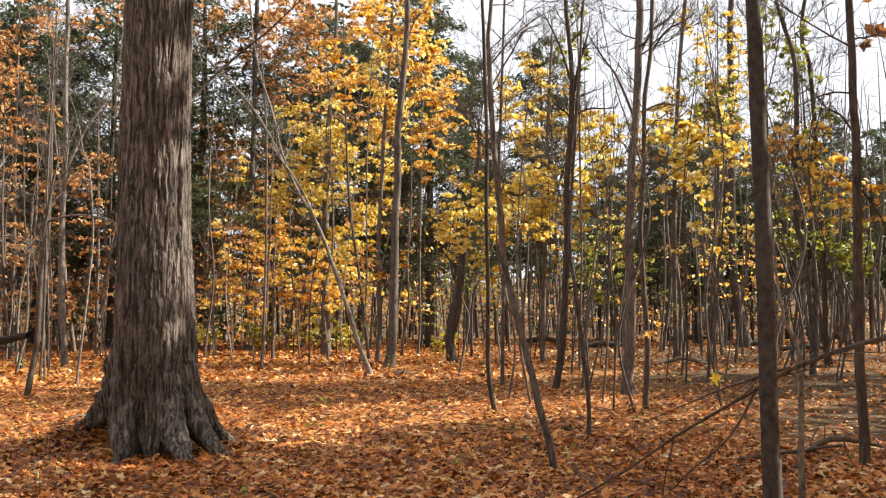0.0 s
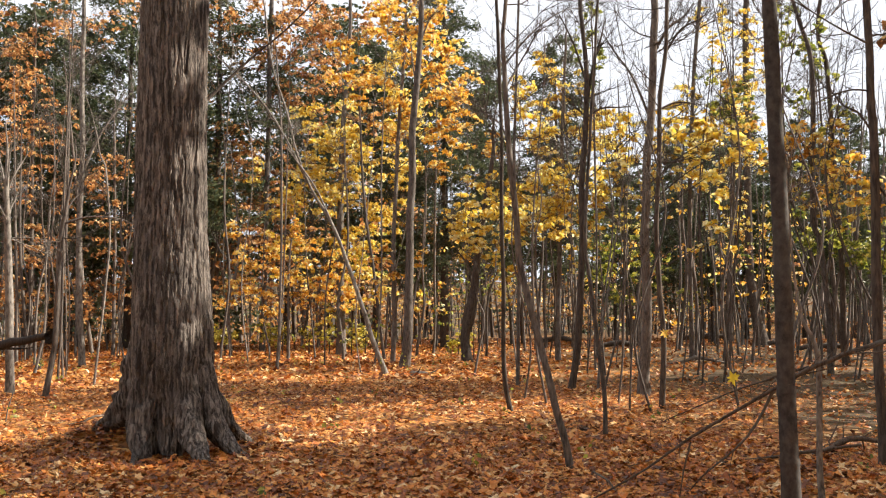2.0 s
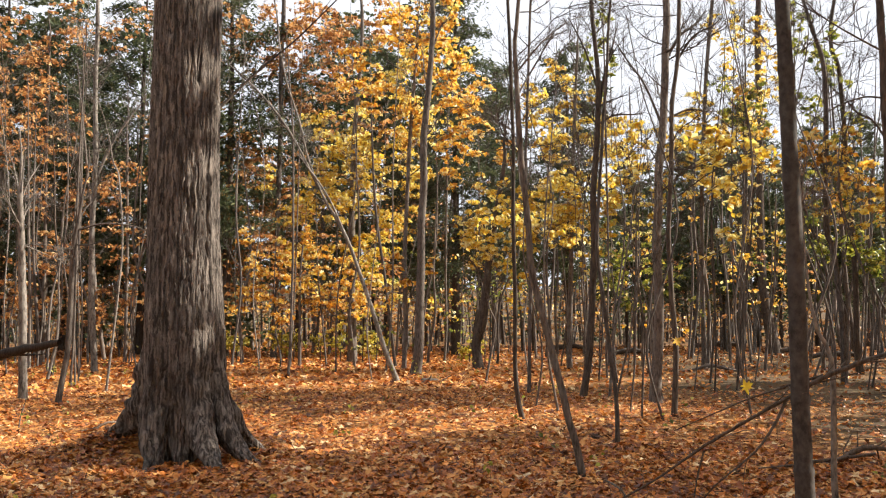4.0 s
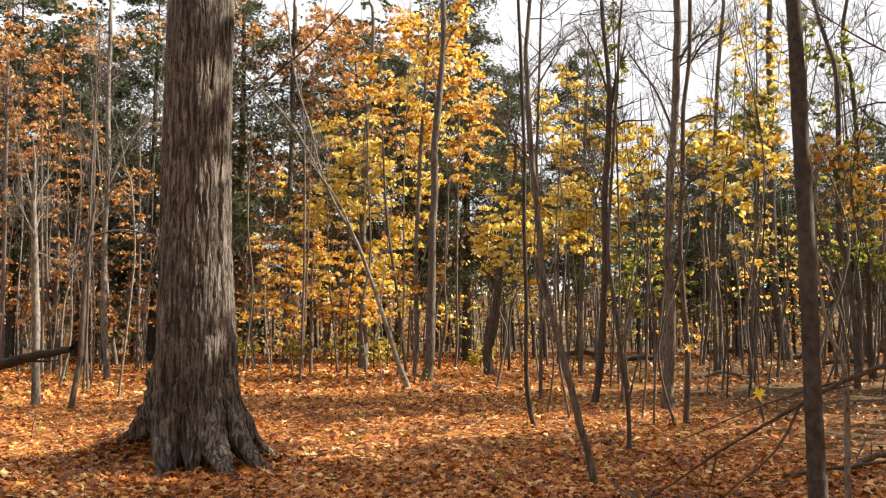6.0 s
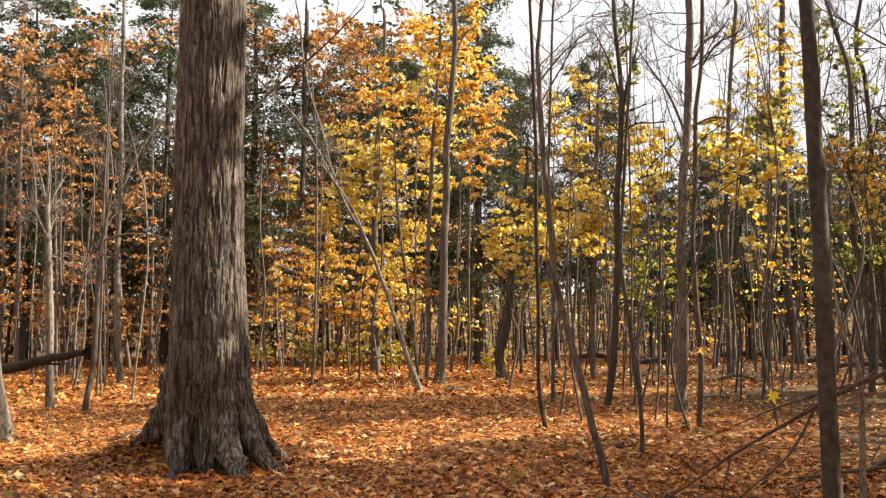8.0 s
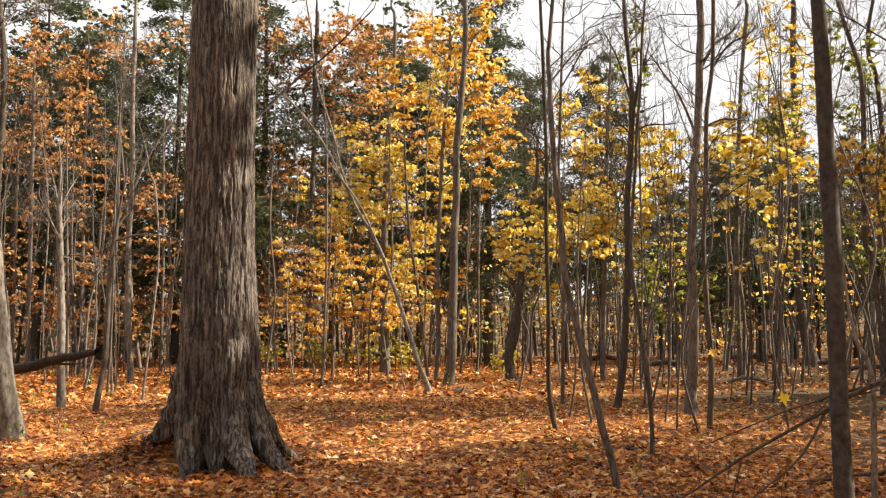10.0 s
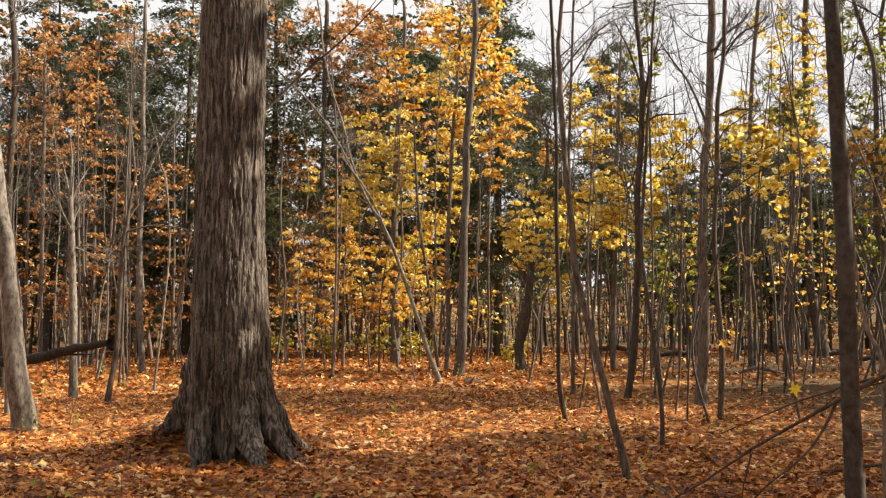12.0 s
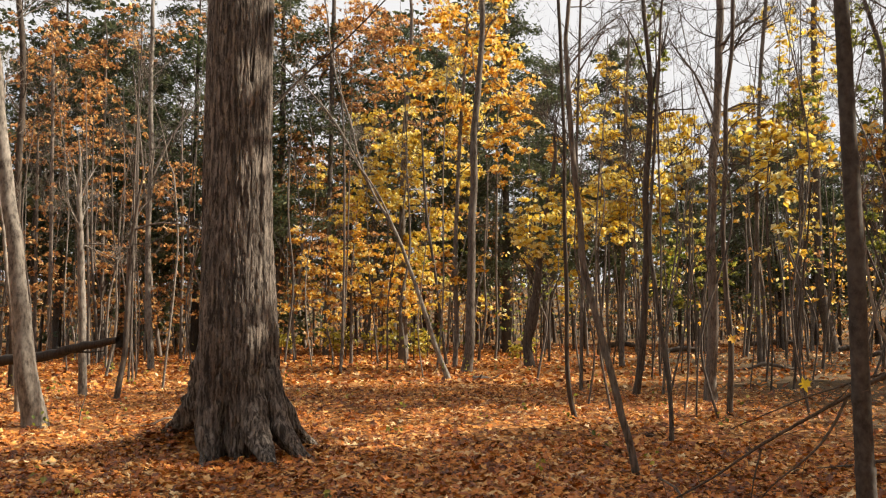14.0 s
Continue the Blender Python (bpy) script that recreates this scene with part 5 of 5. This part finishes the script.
stick('fallen_branch', [(3.937, 10.976, 0.025, 0.023), (4.216, 11.114, 0.070, 0.030), (4.537, 11.251, 0.182, 0.033), (4.860, 11.389, 0.151, 0.027), (5.255, 11.526, 0.067, 0.017)], DEADWOOD, 'crooked dead branch lying on fallen leaves', 'branch', 6, 0.5)
stick('fallen_branch', [(2.763, 10.557, 0.012, 0.013), (3.365, 10.697, 0.041, 0.016), (3.920, 10.837, 0.096, 0.019), (4.553, 10.976, 0.153, 0.016)], DEADWOOD, 'thin dead stick lying on fallen leaves', 'branch', 4, 0.4)
stick('fallen_log', [(7.214, 32.893, 0.010, 0.029), (7.787, 32.843, 0.109, 0.049), (8.165, 32.793, 0.227, 0.068), (8.731, 32.743, 0.113, 0.049), (9.238, 32.693, 0.019, 0.019)], BARK_GREY, 'pale root wood exposed at a tree foot', 'log', 3, 0.6)
stick('fallen_log', [(-13.704, 20.500, 0.341, 0.134), (-12.085, 20.000, 0.621, 0.131), (-11.093, 19.600, 0.786, 0.117), (-9.819, 19.300, 0.942, 0.109), (-8.949, 19.000, 1.127, 0.090), (-8.127, 18.700, 1.260, 0.067)], DARK_WOOD, 'dark fallen trunk propped among the thin trees', 'log', 3, 0.6)
stick('fallen_branch', [(-5.933, 14.424, -0.008, 0.021), (-5.794, 14.607, 0.014, 0.022), (-5.652, 14.791, 0.089, 0.018), (-5.546, 14.974, 0.087, 0.013)], DEADWOOD, 'short dead twig on the leaves', 'branch', 0, 0.4)
stick('fallen_branch', [(-1.495, 26.370, -0.031, 0.063), (-1.085, 26.630, 0.047, 0.103), (-0.667, 26.890, -0.063, 0.048)], BARK_DARK, 'rotten dark wood at the foot of a maple', 'branch', 5, 0.5)
stick('seedling', [(-7.112, 14.941, -0.039, 0.011), (-7.066, 14.941, 0.218, 0.010), (-7.000, 14.941, 0.444, 0.006)], BARK_PALE, 'short pale broken seedling standing in the leaves', 'seedling', 2, 0.2)
stick('fallen_branch', [(1.311, 9.473, 0.093, 0.011), (1.403, 9.170, 0.062, 0.011), (1.433, 8.868, 0.010, 0.008)], DEADWOOD, 'dead twig lying on the leaves', 'branch', 4, 0.25)
stick('fallen_branch', [(1.588, 13.437, 0.008, 0.032), (1.712, 13.470, 0.043, 0.048), (1.835, 13.503, 0.008, 0.020)], BARK_DARK, 'small rotten wood piece in the leaves', 'branch', 1, 0.2)
stick('fallen_log', [(-1.512, 52.117, 0.246, 0.124), (-0.664, 52.117, 0.369, 0.155), (0.185, 52.117, 0.307, 0.108)], BARK_DARK, 'dark rotting log far among the trunks', 'log', 3, 0.8, group='rotting logs')
stick('fallen_log', [(4.781, 55.300, 0.261, 0.132), (5.683, 55.300, 0.391, 0.164), (6.583, 55.300, 0.326, 0.115)], BARK_DARK, 'dark rotting log far among the trunks', 'log', 3, 0.8, group='rotting logs')
stick('fallen_log', [(7.066, 47.555, 0.224, 0.113), (7.982, 47.555, 0.336, 0.141), (8.897, 47.555, 0.280, 0.099)], BARK_DARK, 'dark rotting log far among the trunks', 'log', 3, 0.8, group='rotting logs')
stick('fallen_log', [(14.121, 60.205, 0.284, 0.143), (15.550, 60.205, 0.426, 0.179), (16.975, 60.205, 0.355, 0.125)], BARK_DARK, 'dark rotting log far among the trunks', 'log', 3, 0.8, group='rotting logs')
stick('fallen_log', [(15.181, 43.038, 0.203, 0.102), (16.330, 43.038, 0.304, 0.128), (17.474, 43.038, 0.253, 0.090)], BARK_DARK, 'dark rotting log far among the trunks', 'log', 3, 0.8, group='rotting logs')
stick('fallen_log', [(15.930, 49.280, 0.232, 0.117), (16.370, 49.280, 0.348, 0.147), (16.806, 49.280, 0.290, 0.103)], BARK_DARK, 'dark rotting log far among the trunks', 'log', 3, 0.8, group='rotting logs')


def single_leaf(x, y, z, size, mat, turn, label):
    """One lobed leaf hanging from a twig."""
    k = np.arange(20)
    rad = np.array([1.0, 0.62, 0.78, 0.40, 0.55, 0.95, 0.55, 0.34, 0.5, 0.62, 0.16, 0.62, 0.5, 0.34, 0.55, 0.95, 0.55, 0.40, 0.78, 0.62])
    a = k * 2 * np.pi / 20
    v = np.column_stack([rad * np.sin(a), 0.18 * rad ** 2 * np.cos(2 * a), rad * np.cos(a)]) * size * 0.5
    v = np.vstack([[[0, 0, 0]], v])
    f = np.stack([np.zeros(20, int), 1 + k, 1 + (k + 1) % 20], -1)
    ob = new("hanging_leaf")
    ob.location = (x, y, z)
    tagged(ob, label, "leaf", "single hanging leaves")
    blade = part("blade", mesh_of("blade", v, f, mat, False), ob)
    blade.rotation_euler = (radians(15), radians(turn), radians(22))
    st = smooth_path([(0, 0, -0.3 * size, 0.0015), (0, 0.02, 0.25 * size, 0.0015), (0.02, 0.03, 0.9 * size, 0.0015)], 4)
    part("stalk", mesh_of("stalk", *tube(st, 4), TWIG), ob)


single_leaf(2.20, 7.75, 1.11, 0.15, LEAF_BRIGHT, 70, 'bright yellow maple leaf hanging on a bare twig')
single_leaf(3.44, 16.0, 1.34, 0.22, LEAF_GOLD, 150, 'orange leaf hanging against a dark stem')


# ---- twigs and sprigs on the ground ----
def ground_twigs(count, d0, d1):
    """Short dead twigs strewn over the leaves."""
    pieces = []
    for x, y, z in scatter(d0, d1, 40)[:count]:
        a, ln = rng.uniform(0, 6.28), rng.uniform(0.12, 0.55)
        w = np.array((math.cos(a), math.sin(a), rng.normal(0.02, 0.05)))
        pieces.append(tube(branch_path((x, y, z + 0.02), w, ln, rng.uniform(0.002, 0.006), 0.3, 0.0, 4), 4))
    tagged(new("dead_twigs", mesh_of("dead_twigs", *joined(pieces), DEADWOOD)), "short dead twigs strewn over the fallen leaves", "twigs", "", "stuff")


def low_sprigs(count):
    """Small seedlings: thin upright stalks with a few leaves."""
    stalks, pts = [], []
    for x, y, z in scatter(8.0, 34.0, 2)[:count]:
        if math.hypot(x + 3.39, y - 11.25) < 1.6:
            continue
        h = rng.uniform(0.12, 0.5)
        b = branch_path((x, y, z - 0.02), (rng.normal(0, 0.2), rng.normal(0, 0.2), 1), h, 0.003, 0.2, 0.2, 4)
        stalks.append(tube(b, 4))
        if rng.uniform() < 0.6:
            pts.append(b[-1, :3] + rng.normal(0, 0.05, (5, 3)))
    tagged(new("seedling_stalks", mesh_of("seedling_stalks", *joined(stalks), TWIG)), "thin seedling stalks standing in the leaf litter", "seedlings", "", "stuff")
    tagged(new("seedling_leaves", mesh_of("seedling_leaves", *leaf_cloud(np.vstack(pts), 0.07), LEAF_GREEN, False)), "small yellow-green seedling leaves above the litter", "seedlings", "", "stuff")


ground_twigs(900, 7.5, 26.0)
low_sprigs(260)


# ---- conifers ----
def conifers():
    kinds = [conifer_thing(22.0, 5.0, 4.4, 115, 0.22), conifer_thing(17.0, 4.2, 3.9, 105, 0.16), conifer_thing(11.5, 3.2, 3.4, 80, 0.12)]
    first = [True, True, True]
    for k, x, y, s in ((0, -11.9, 46.0, 1), (0, -18.1, 52.0, 1), (0, -25.0, 58.0, 1), (1, -20.9, 46.0, 1), (1, -26.6, 50.0, 1), (1, -20.0, 50.0, 1), (0, -25.1, 50.0, 1), (1, -9.9, 55.0, 1), (0, -8.3, 62.0, 1), (1, -4.5, 52.0, 1), (0, -0.7, 50.0, 1), (1, 1.5, 56.0, 1), (1, 5.4, 52.0, 1), (2, 9.9, 60.0, 1), (2, 15.4, 58.0, 1), (2, 21.4, 66.0, 1), (2, 21.9, 56.0, 1), (2, 27.0, 60.0, 1), (1, 17.4, 74.0, 1), (1, 21.1, 70.0, 1), (1, 26.0, 72.0, 1), (1, 29.0, 70.0, 1), (1, 34.6, 74.0, 1), (0, -19.0, 66.0, 1), (1, -3.2, 72.0, 1), (2, 15.7, 72.0, 1)):
        m = pose(x, y, float(gz(x, y)), 0, 0, rng.uniform(0, 360))
        if first[k]:
            kinds[k].matrix_basis = m
            first[k] = False
        else:
            copy_thing(kinds[k], m)


conifers()


# ---- the woods behind ----
def far_trunks(count, d0, d1, label, bark, a0=-0.66, a1=0.56, r0=0.05, r1=0.2):
    """Trunks too many to count, standing behind the nearer trees."""
    pieces = []
    for _ in range(count):
        d = math.sqrt(rng.uniform(d0 * d0, d1 * d1))
        a = rng.uniform(a0, a1)
        x, y = d * math.sin(a), d * math.cos(a)
        z = float(gz(x, y))
        r = rng.uniform(r0, r1) * (0.6 + 0.4 * rng.uniform())
        h = rng.uniform(9, 20) * (0.6 + 2 * r)
        lx, ly = rng.normal(0, 0.05) * h, rng.normal(0, 0.04) * h
        p = smooth_path([(x, y, z - 0.2, r * 1.25), (x + 0.1 * lx, y, z + 0.5, r), (x + 0.3 * lx + rng.normal(0, 0.14), y + 0.3 * ly, z + 0.25 * h, r * 0.88), (x + 0.55 * lx + rng.normal(0, 0.3), y + 0.5 * ly, z + 0.5 * h, r * 0.75), (x + lx, y + ly, z + h, r * 0.2)], 5)
        pieces.append(tube(p, 7, 0.02))
        if rng.uniform() < 0.55:
            main, twigs = bare_branches(p, z + 2.0, z + h, 6, 1.7, 3, 0.35, 1)
            pieces += main + twigs
    tagged(new("far_woods", mesh_of("far_woods", *joined(pieces), bark)), label, "woods", "", "stuff")


def far_leaves(count, d0, d1, size, mat, label, zlo, zhi, a0=-0.66, a1=0.56):
    """Understory foliage far behind, in level sprays."""
    d = np.sqrt(rng.uniform(d0 * d0, d1 * d1, count))
    a = rng.uniform(a0, a1, count)
    z = zlo + (zhi - zlo) * rng.uniform(0, 1, count) ** 1.3
    pts = []
    for i in range(count):
        x, y = d[i] * math.sin(a[i]), d[i] * math.cos(a[i])
        r = rng.uniform(0.5, 1.6)
        pts.append(clump_points(x, y, float(gz(x, y)) + z[i], r, int(42 * r * r) + 12))
    tagged(new("far_foliage", mesh_of("far_foliage", *leaf_cloud(np.vstack(pts), size), mat, False)), label, "foliage", "", "stuff")


far_trunks(130, 34, 60, "thin grey-brown trunks standing in the woods behind", BARK_GREY, r0=0.03, r1=0.10)
far_trunks(190, 52, 125, "dark trunks crowding the distant woods", BARK_DARK, r0=0.07, r1=0.22)
far_trunks(230, 55, 120, "grey-brown trunks crowding the distant woods", BARK_GREY, r0=0.06, r1=0.20)
# Pale bark here takes the place of sun striking the distant trunks.
far_trunks(190, 40, 110, "distant trunks with sunlight put into a pale bark colour", BARK_PALE, r0=0.04, r1=0.10)
far_leaves(130, 84, 124, 0.42, NEEDLES, "dark green conifer undergrowth far behind", 0.2, 4.5)
far_leaves(420, 58, 110, 0.45, NEEDLES, "dark green conifer boughs far behind", 4.8, 17.0, -0.66, 0.06)
far_leaves(420, 60, 112, 0.42, NEEDLES, "dark green conifer boughs far behind", 4.8, 14.0, 0.06, 0.56)
far_leaves(90, 60, 110, 0.40, LEAF_RUST, "high rust-coloured crowns in the distant woods", 11.0, 22.0, -0.66, 0.0)
far_leaves(240, 92, 126, 0.42, LEAF_RUST, "low brown undergrowth closing the woods", 0.0, 2.2)
far_leaves(165, 46, 72, 0.32, NEEDLES, "high dark conifer boughs behind the beeches", 11.0, 26.0, -0.66, -0.28)
far_leaves(110, 46, 74, 0.34, NEEDLES, "dark green conifer boughs behind the rust-coloured beeches", 1.0, 9.0, -0.66, -0.2)
far_leaves(150, 50, 68, 0.30, NEEDLES, "high dark conifer boughs behind the golden beeches", 13.0, 23.0, -0.17, 0.0)
# Out of view: boughs added only to hold back light from behind.
far_leaves(430, 22, 44, 0.8, NEEDLES, "unseen dark boughs added behind the viewpoint to hold back light", 0.5, 17.0, 2.1, 5.55)
far_leaves(300, 42, 80, 0.23, LEAF_RUST, "rust-coloured leaves in the distant understory", 2.0, 12.0, -0.66, 0.0)
far_leaves(22, 34, 60, 0.17, LEAF_GREEN, "yellow-green leaves low in the understory behind", 0.8, 5.5, -0.3, 0.5)
far_leaves(70, 40, 80, 0.2, LEAF_RUST, "brown leaves low in the understory behind", 0.8, 6.0, -0.3, 0.5)
far_leaves(170, 62, 105, 0.28, LEAF_RUST, "dull brown leaves low among the distant trunks", 0.6, 6.0)
far_leaves(50, 42, 80, 0.21, LEAF_GOLD, "golden leaves in the distant understory", 2.0, 9.0, -0.2, 0.56)


# ---- thin young trees between the larger ones ----
def thin_stand(count, a0, a1, d0, d1, bark, label, leaf=None, few=5, r=0.02):
    """Thin crooked stems with fine twigs, some with a few leaves left."""
    for _ in range(count):
        d, a = rng.uniform(d0, d1), radians(rng.uniform(a0, a1))
        x, y = d * math.sin(a), d * math.cos(a)
        k, h, q = rng.normal(0, 0.045), rng.uniform(0.7, 1.15) * (1.6 + 0.36 * d), r * rng.uniform(0.6, 1.5)
        prof = [(0, 0, q * 1.2), (k * h * 0.2 + rng.normal(0, 0.16), h * 0.2, q), (k * h * 0.5 + rng.normal(0, 0.36), h * 0.5, q * 0.8), (k * h * 0.8, h * 0.8, q * 0.5)]
        cl = [(k * h * t + rng.normal(0, 0.5), rng.normal(0, 0.5), h * t, rng.uniform(0.25, 0.6)) for t in rng.uniform(0.35, 1.0, few)] if leaf else ()
        tree("sapling", x, y, prof, h, bark, label, bare=(0.4 * h, h, 5, 0.13 * h), clumps=cl, leaf=leaf, group="thin young trees", sides=7, fill=0.7, stray=1, leaf_size=0.15)


thin_stand(16, 3, 24.5, 16, 34, BARK_GREY, "thin grey-brown young tree with fine bare twigs")
thin_stand(12, 5, 24.5, 22, 44, BARK_DARK, "thin dark young tree with fine bare twigs")
thin_stand(4, 7, 24.5, 24, 42, BARK_GREY, "thin young tree with scattered yellow leaves", LEAF_YELLOW, 7)
thin_stand(1, 9, 24.5, 26, 40, BARK_GREY, "thin young tree with scattered yellow-green leaves", LEAF_GREEN, 4)
thin_stand(8, 3, 24, 24, 44, BARK_PALE, "thin pale young tree with fine bare twigs")
thin_stand(6, -29, -17, 24, 34, BARK_GREY, "thin grey-brown young tree with a bare twiggy top")
thin_stand(4, -29, -19, 26, 44, BARK_PALE, "thin pale young tree with fine bare twigs")
thin_stand(3, -29, -20, 24, 40, BARK_DARK, "thin dark young tree with fine bare twigs")
thin_stand(5, -14, 2, 30, 46, BARK_GREY, "thin grey-brown young tree with fine bare twigs")
thin_stand(5, -13, 2, 26, 44, BARK_PALE, "thin pale young tree with fine bare twigs")


# ---- unseen trees added beside and behind, to shade the ground ----
def shade_trees():
    """Unseen leafy trees added as light blockers, most of them along the sunny side."""
    made = []
    for leaf, seed in ((LEAF_GOLD, 1), (LEAF_YELLOW, 2), (LEAF_RUST, 3)):
        cl = [(rng.normal(0, 1.1), rng.normal(0, 1.1), rng.uniform(4.0, 15.8), rng.uniform(0.6, 1.1)) for _ in range(36)]
        made.append((leaf, cl))
    first = {}
    for x, y, k, *size in ((19.5, 13.0, 1), (12.5, 12.0, 0), (10.3, 12.3, 2, 0.72), (14.5, 12.2, 1), (14.4, 23.6, 2), (15.6, 26.2, 0), (19.2, 25.4, 1), (15.6, 15.3, 2, 0.88), (18.4, 17.0, 0, 0.8), (13.2, 14.7, 1, 0.78), (20.5, 13.6, 2), (24, 14.2, 0), (16.5, 25.2, 1), (25, 29, 2), (37, 50, 1), (34, 59, 0), (24, 37.5, 2), (25.5, 41.5, 0), (22.5, 34.5, 1), (41, 67, 2), (13, 4.5, 1), (17, 3, 2), (14, 0, 0), (20, 6, 0), (19, -2, 1), (15, -6, 2), (22, -9, 0), (26, 2, 1), (18.5, 23.2, 2), (27, 25, 0), (21.5, 27.2, 0), (26.5, 21.5, 1), (18, -13, 2), (27, -6, 0), (24, -16, 1), (26.4, -10.0, 1), (-8.0, -8.4, 1), (-8.6, -18.2, 0), (-30.4, 8.0, 0), (8.6, -13.6, 0), (27.1, 10.0, 1), (17.9, -4.3, 1), (7.0, -9.7, 1), (3.5, -16.8, 1), (-23.8, 4.2, 2), (14.2, -2.3, 1), (9.4, -2.1, 2), (6.9, -7.8, 0), (-3.6, -15.2, 1), (-18.4, -22.5, 0), (-24.9, -4.5, 0), (-5.9, -28.7, 2), (-18.8, -22.0, 0), (0.6, -22.6, 2), (-27.3, 11.6, 0), (-28.1, 2.6, 1), (17.3, 3.7, 1), (21.1, 3.5, 2), (20.8, -15.0, 0), (13.7, -16.1, 2), (6.4, -11.5, 0), (17.0, -18.4, 2), (12.8, -6.2, 1), (-12.1, -26.5, 2), (18.0, -16.5, 1), (30.6, 6.7, 1), (12.0, -5.4, 2), (22.2, -19.9, 2), (4.4, -21.5, 1), (15.3, 3.6, 1), (-16.2, 7.3, 1), (16.0, -28.0, 1), (-21.0, -25.8, 2), (-27.0, -9.2, 0), (-4.1, -11.9, 0), (28.0, -4.0, 1), (1.7, -16.8, 0), (-0.7, -23.7, 2), (15.4, -2.7, 0), (-2.3, -12.1, 2), (-16.1, -6.9, 0)):
        if k not in first:
            first[k] = tree("maple_tree", x, y, [(0, 0, 0.14), (0.05, 2.5, 0.12), (-0.05, 6.0, 0.10), (0.1, 12.0, 0.06)], 18.5, BARK_GREY, "unseen leafy maple added to shade the stand", clumps=made[k][1], leaf=made[k][0], group="trees beside the stand", fill=0.65, leaf_size=0.36, stray=0, plain=True)
        else:
            copy_thing(first[k], pose(x, y, float(gz(x, y)), 0, 0, rng.uniform(0, 360)) @ Matrix.Scale(size[0] if size else 1.0, 4))


shade_trees()


# ---- single leaves lying uppermost ----
def top_leaves(count):
    kinds = [mesh_of("leaf", *litter_leaves(np.zeros((1, 3)), 0.15, 0.35), LITTER_PIECE, False) for _ in range(9)]
    for i in range(count):
        x, y = rng.uniform(-4.6, 4.2), rng.uniform(7.6, 11.5)
        ob = part("leaf", kinds[i % 9], ground)
        ob.location = (x, y, float(gz(x, y)) + 0.03)
        ob.rotation_euler = (rng.normal(0, 0.12), rng.normal(0, 0.12), rng.uniform(0, 6.28))


top_leaves(300)
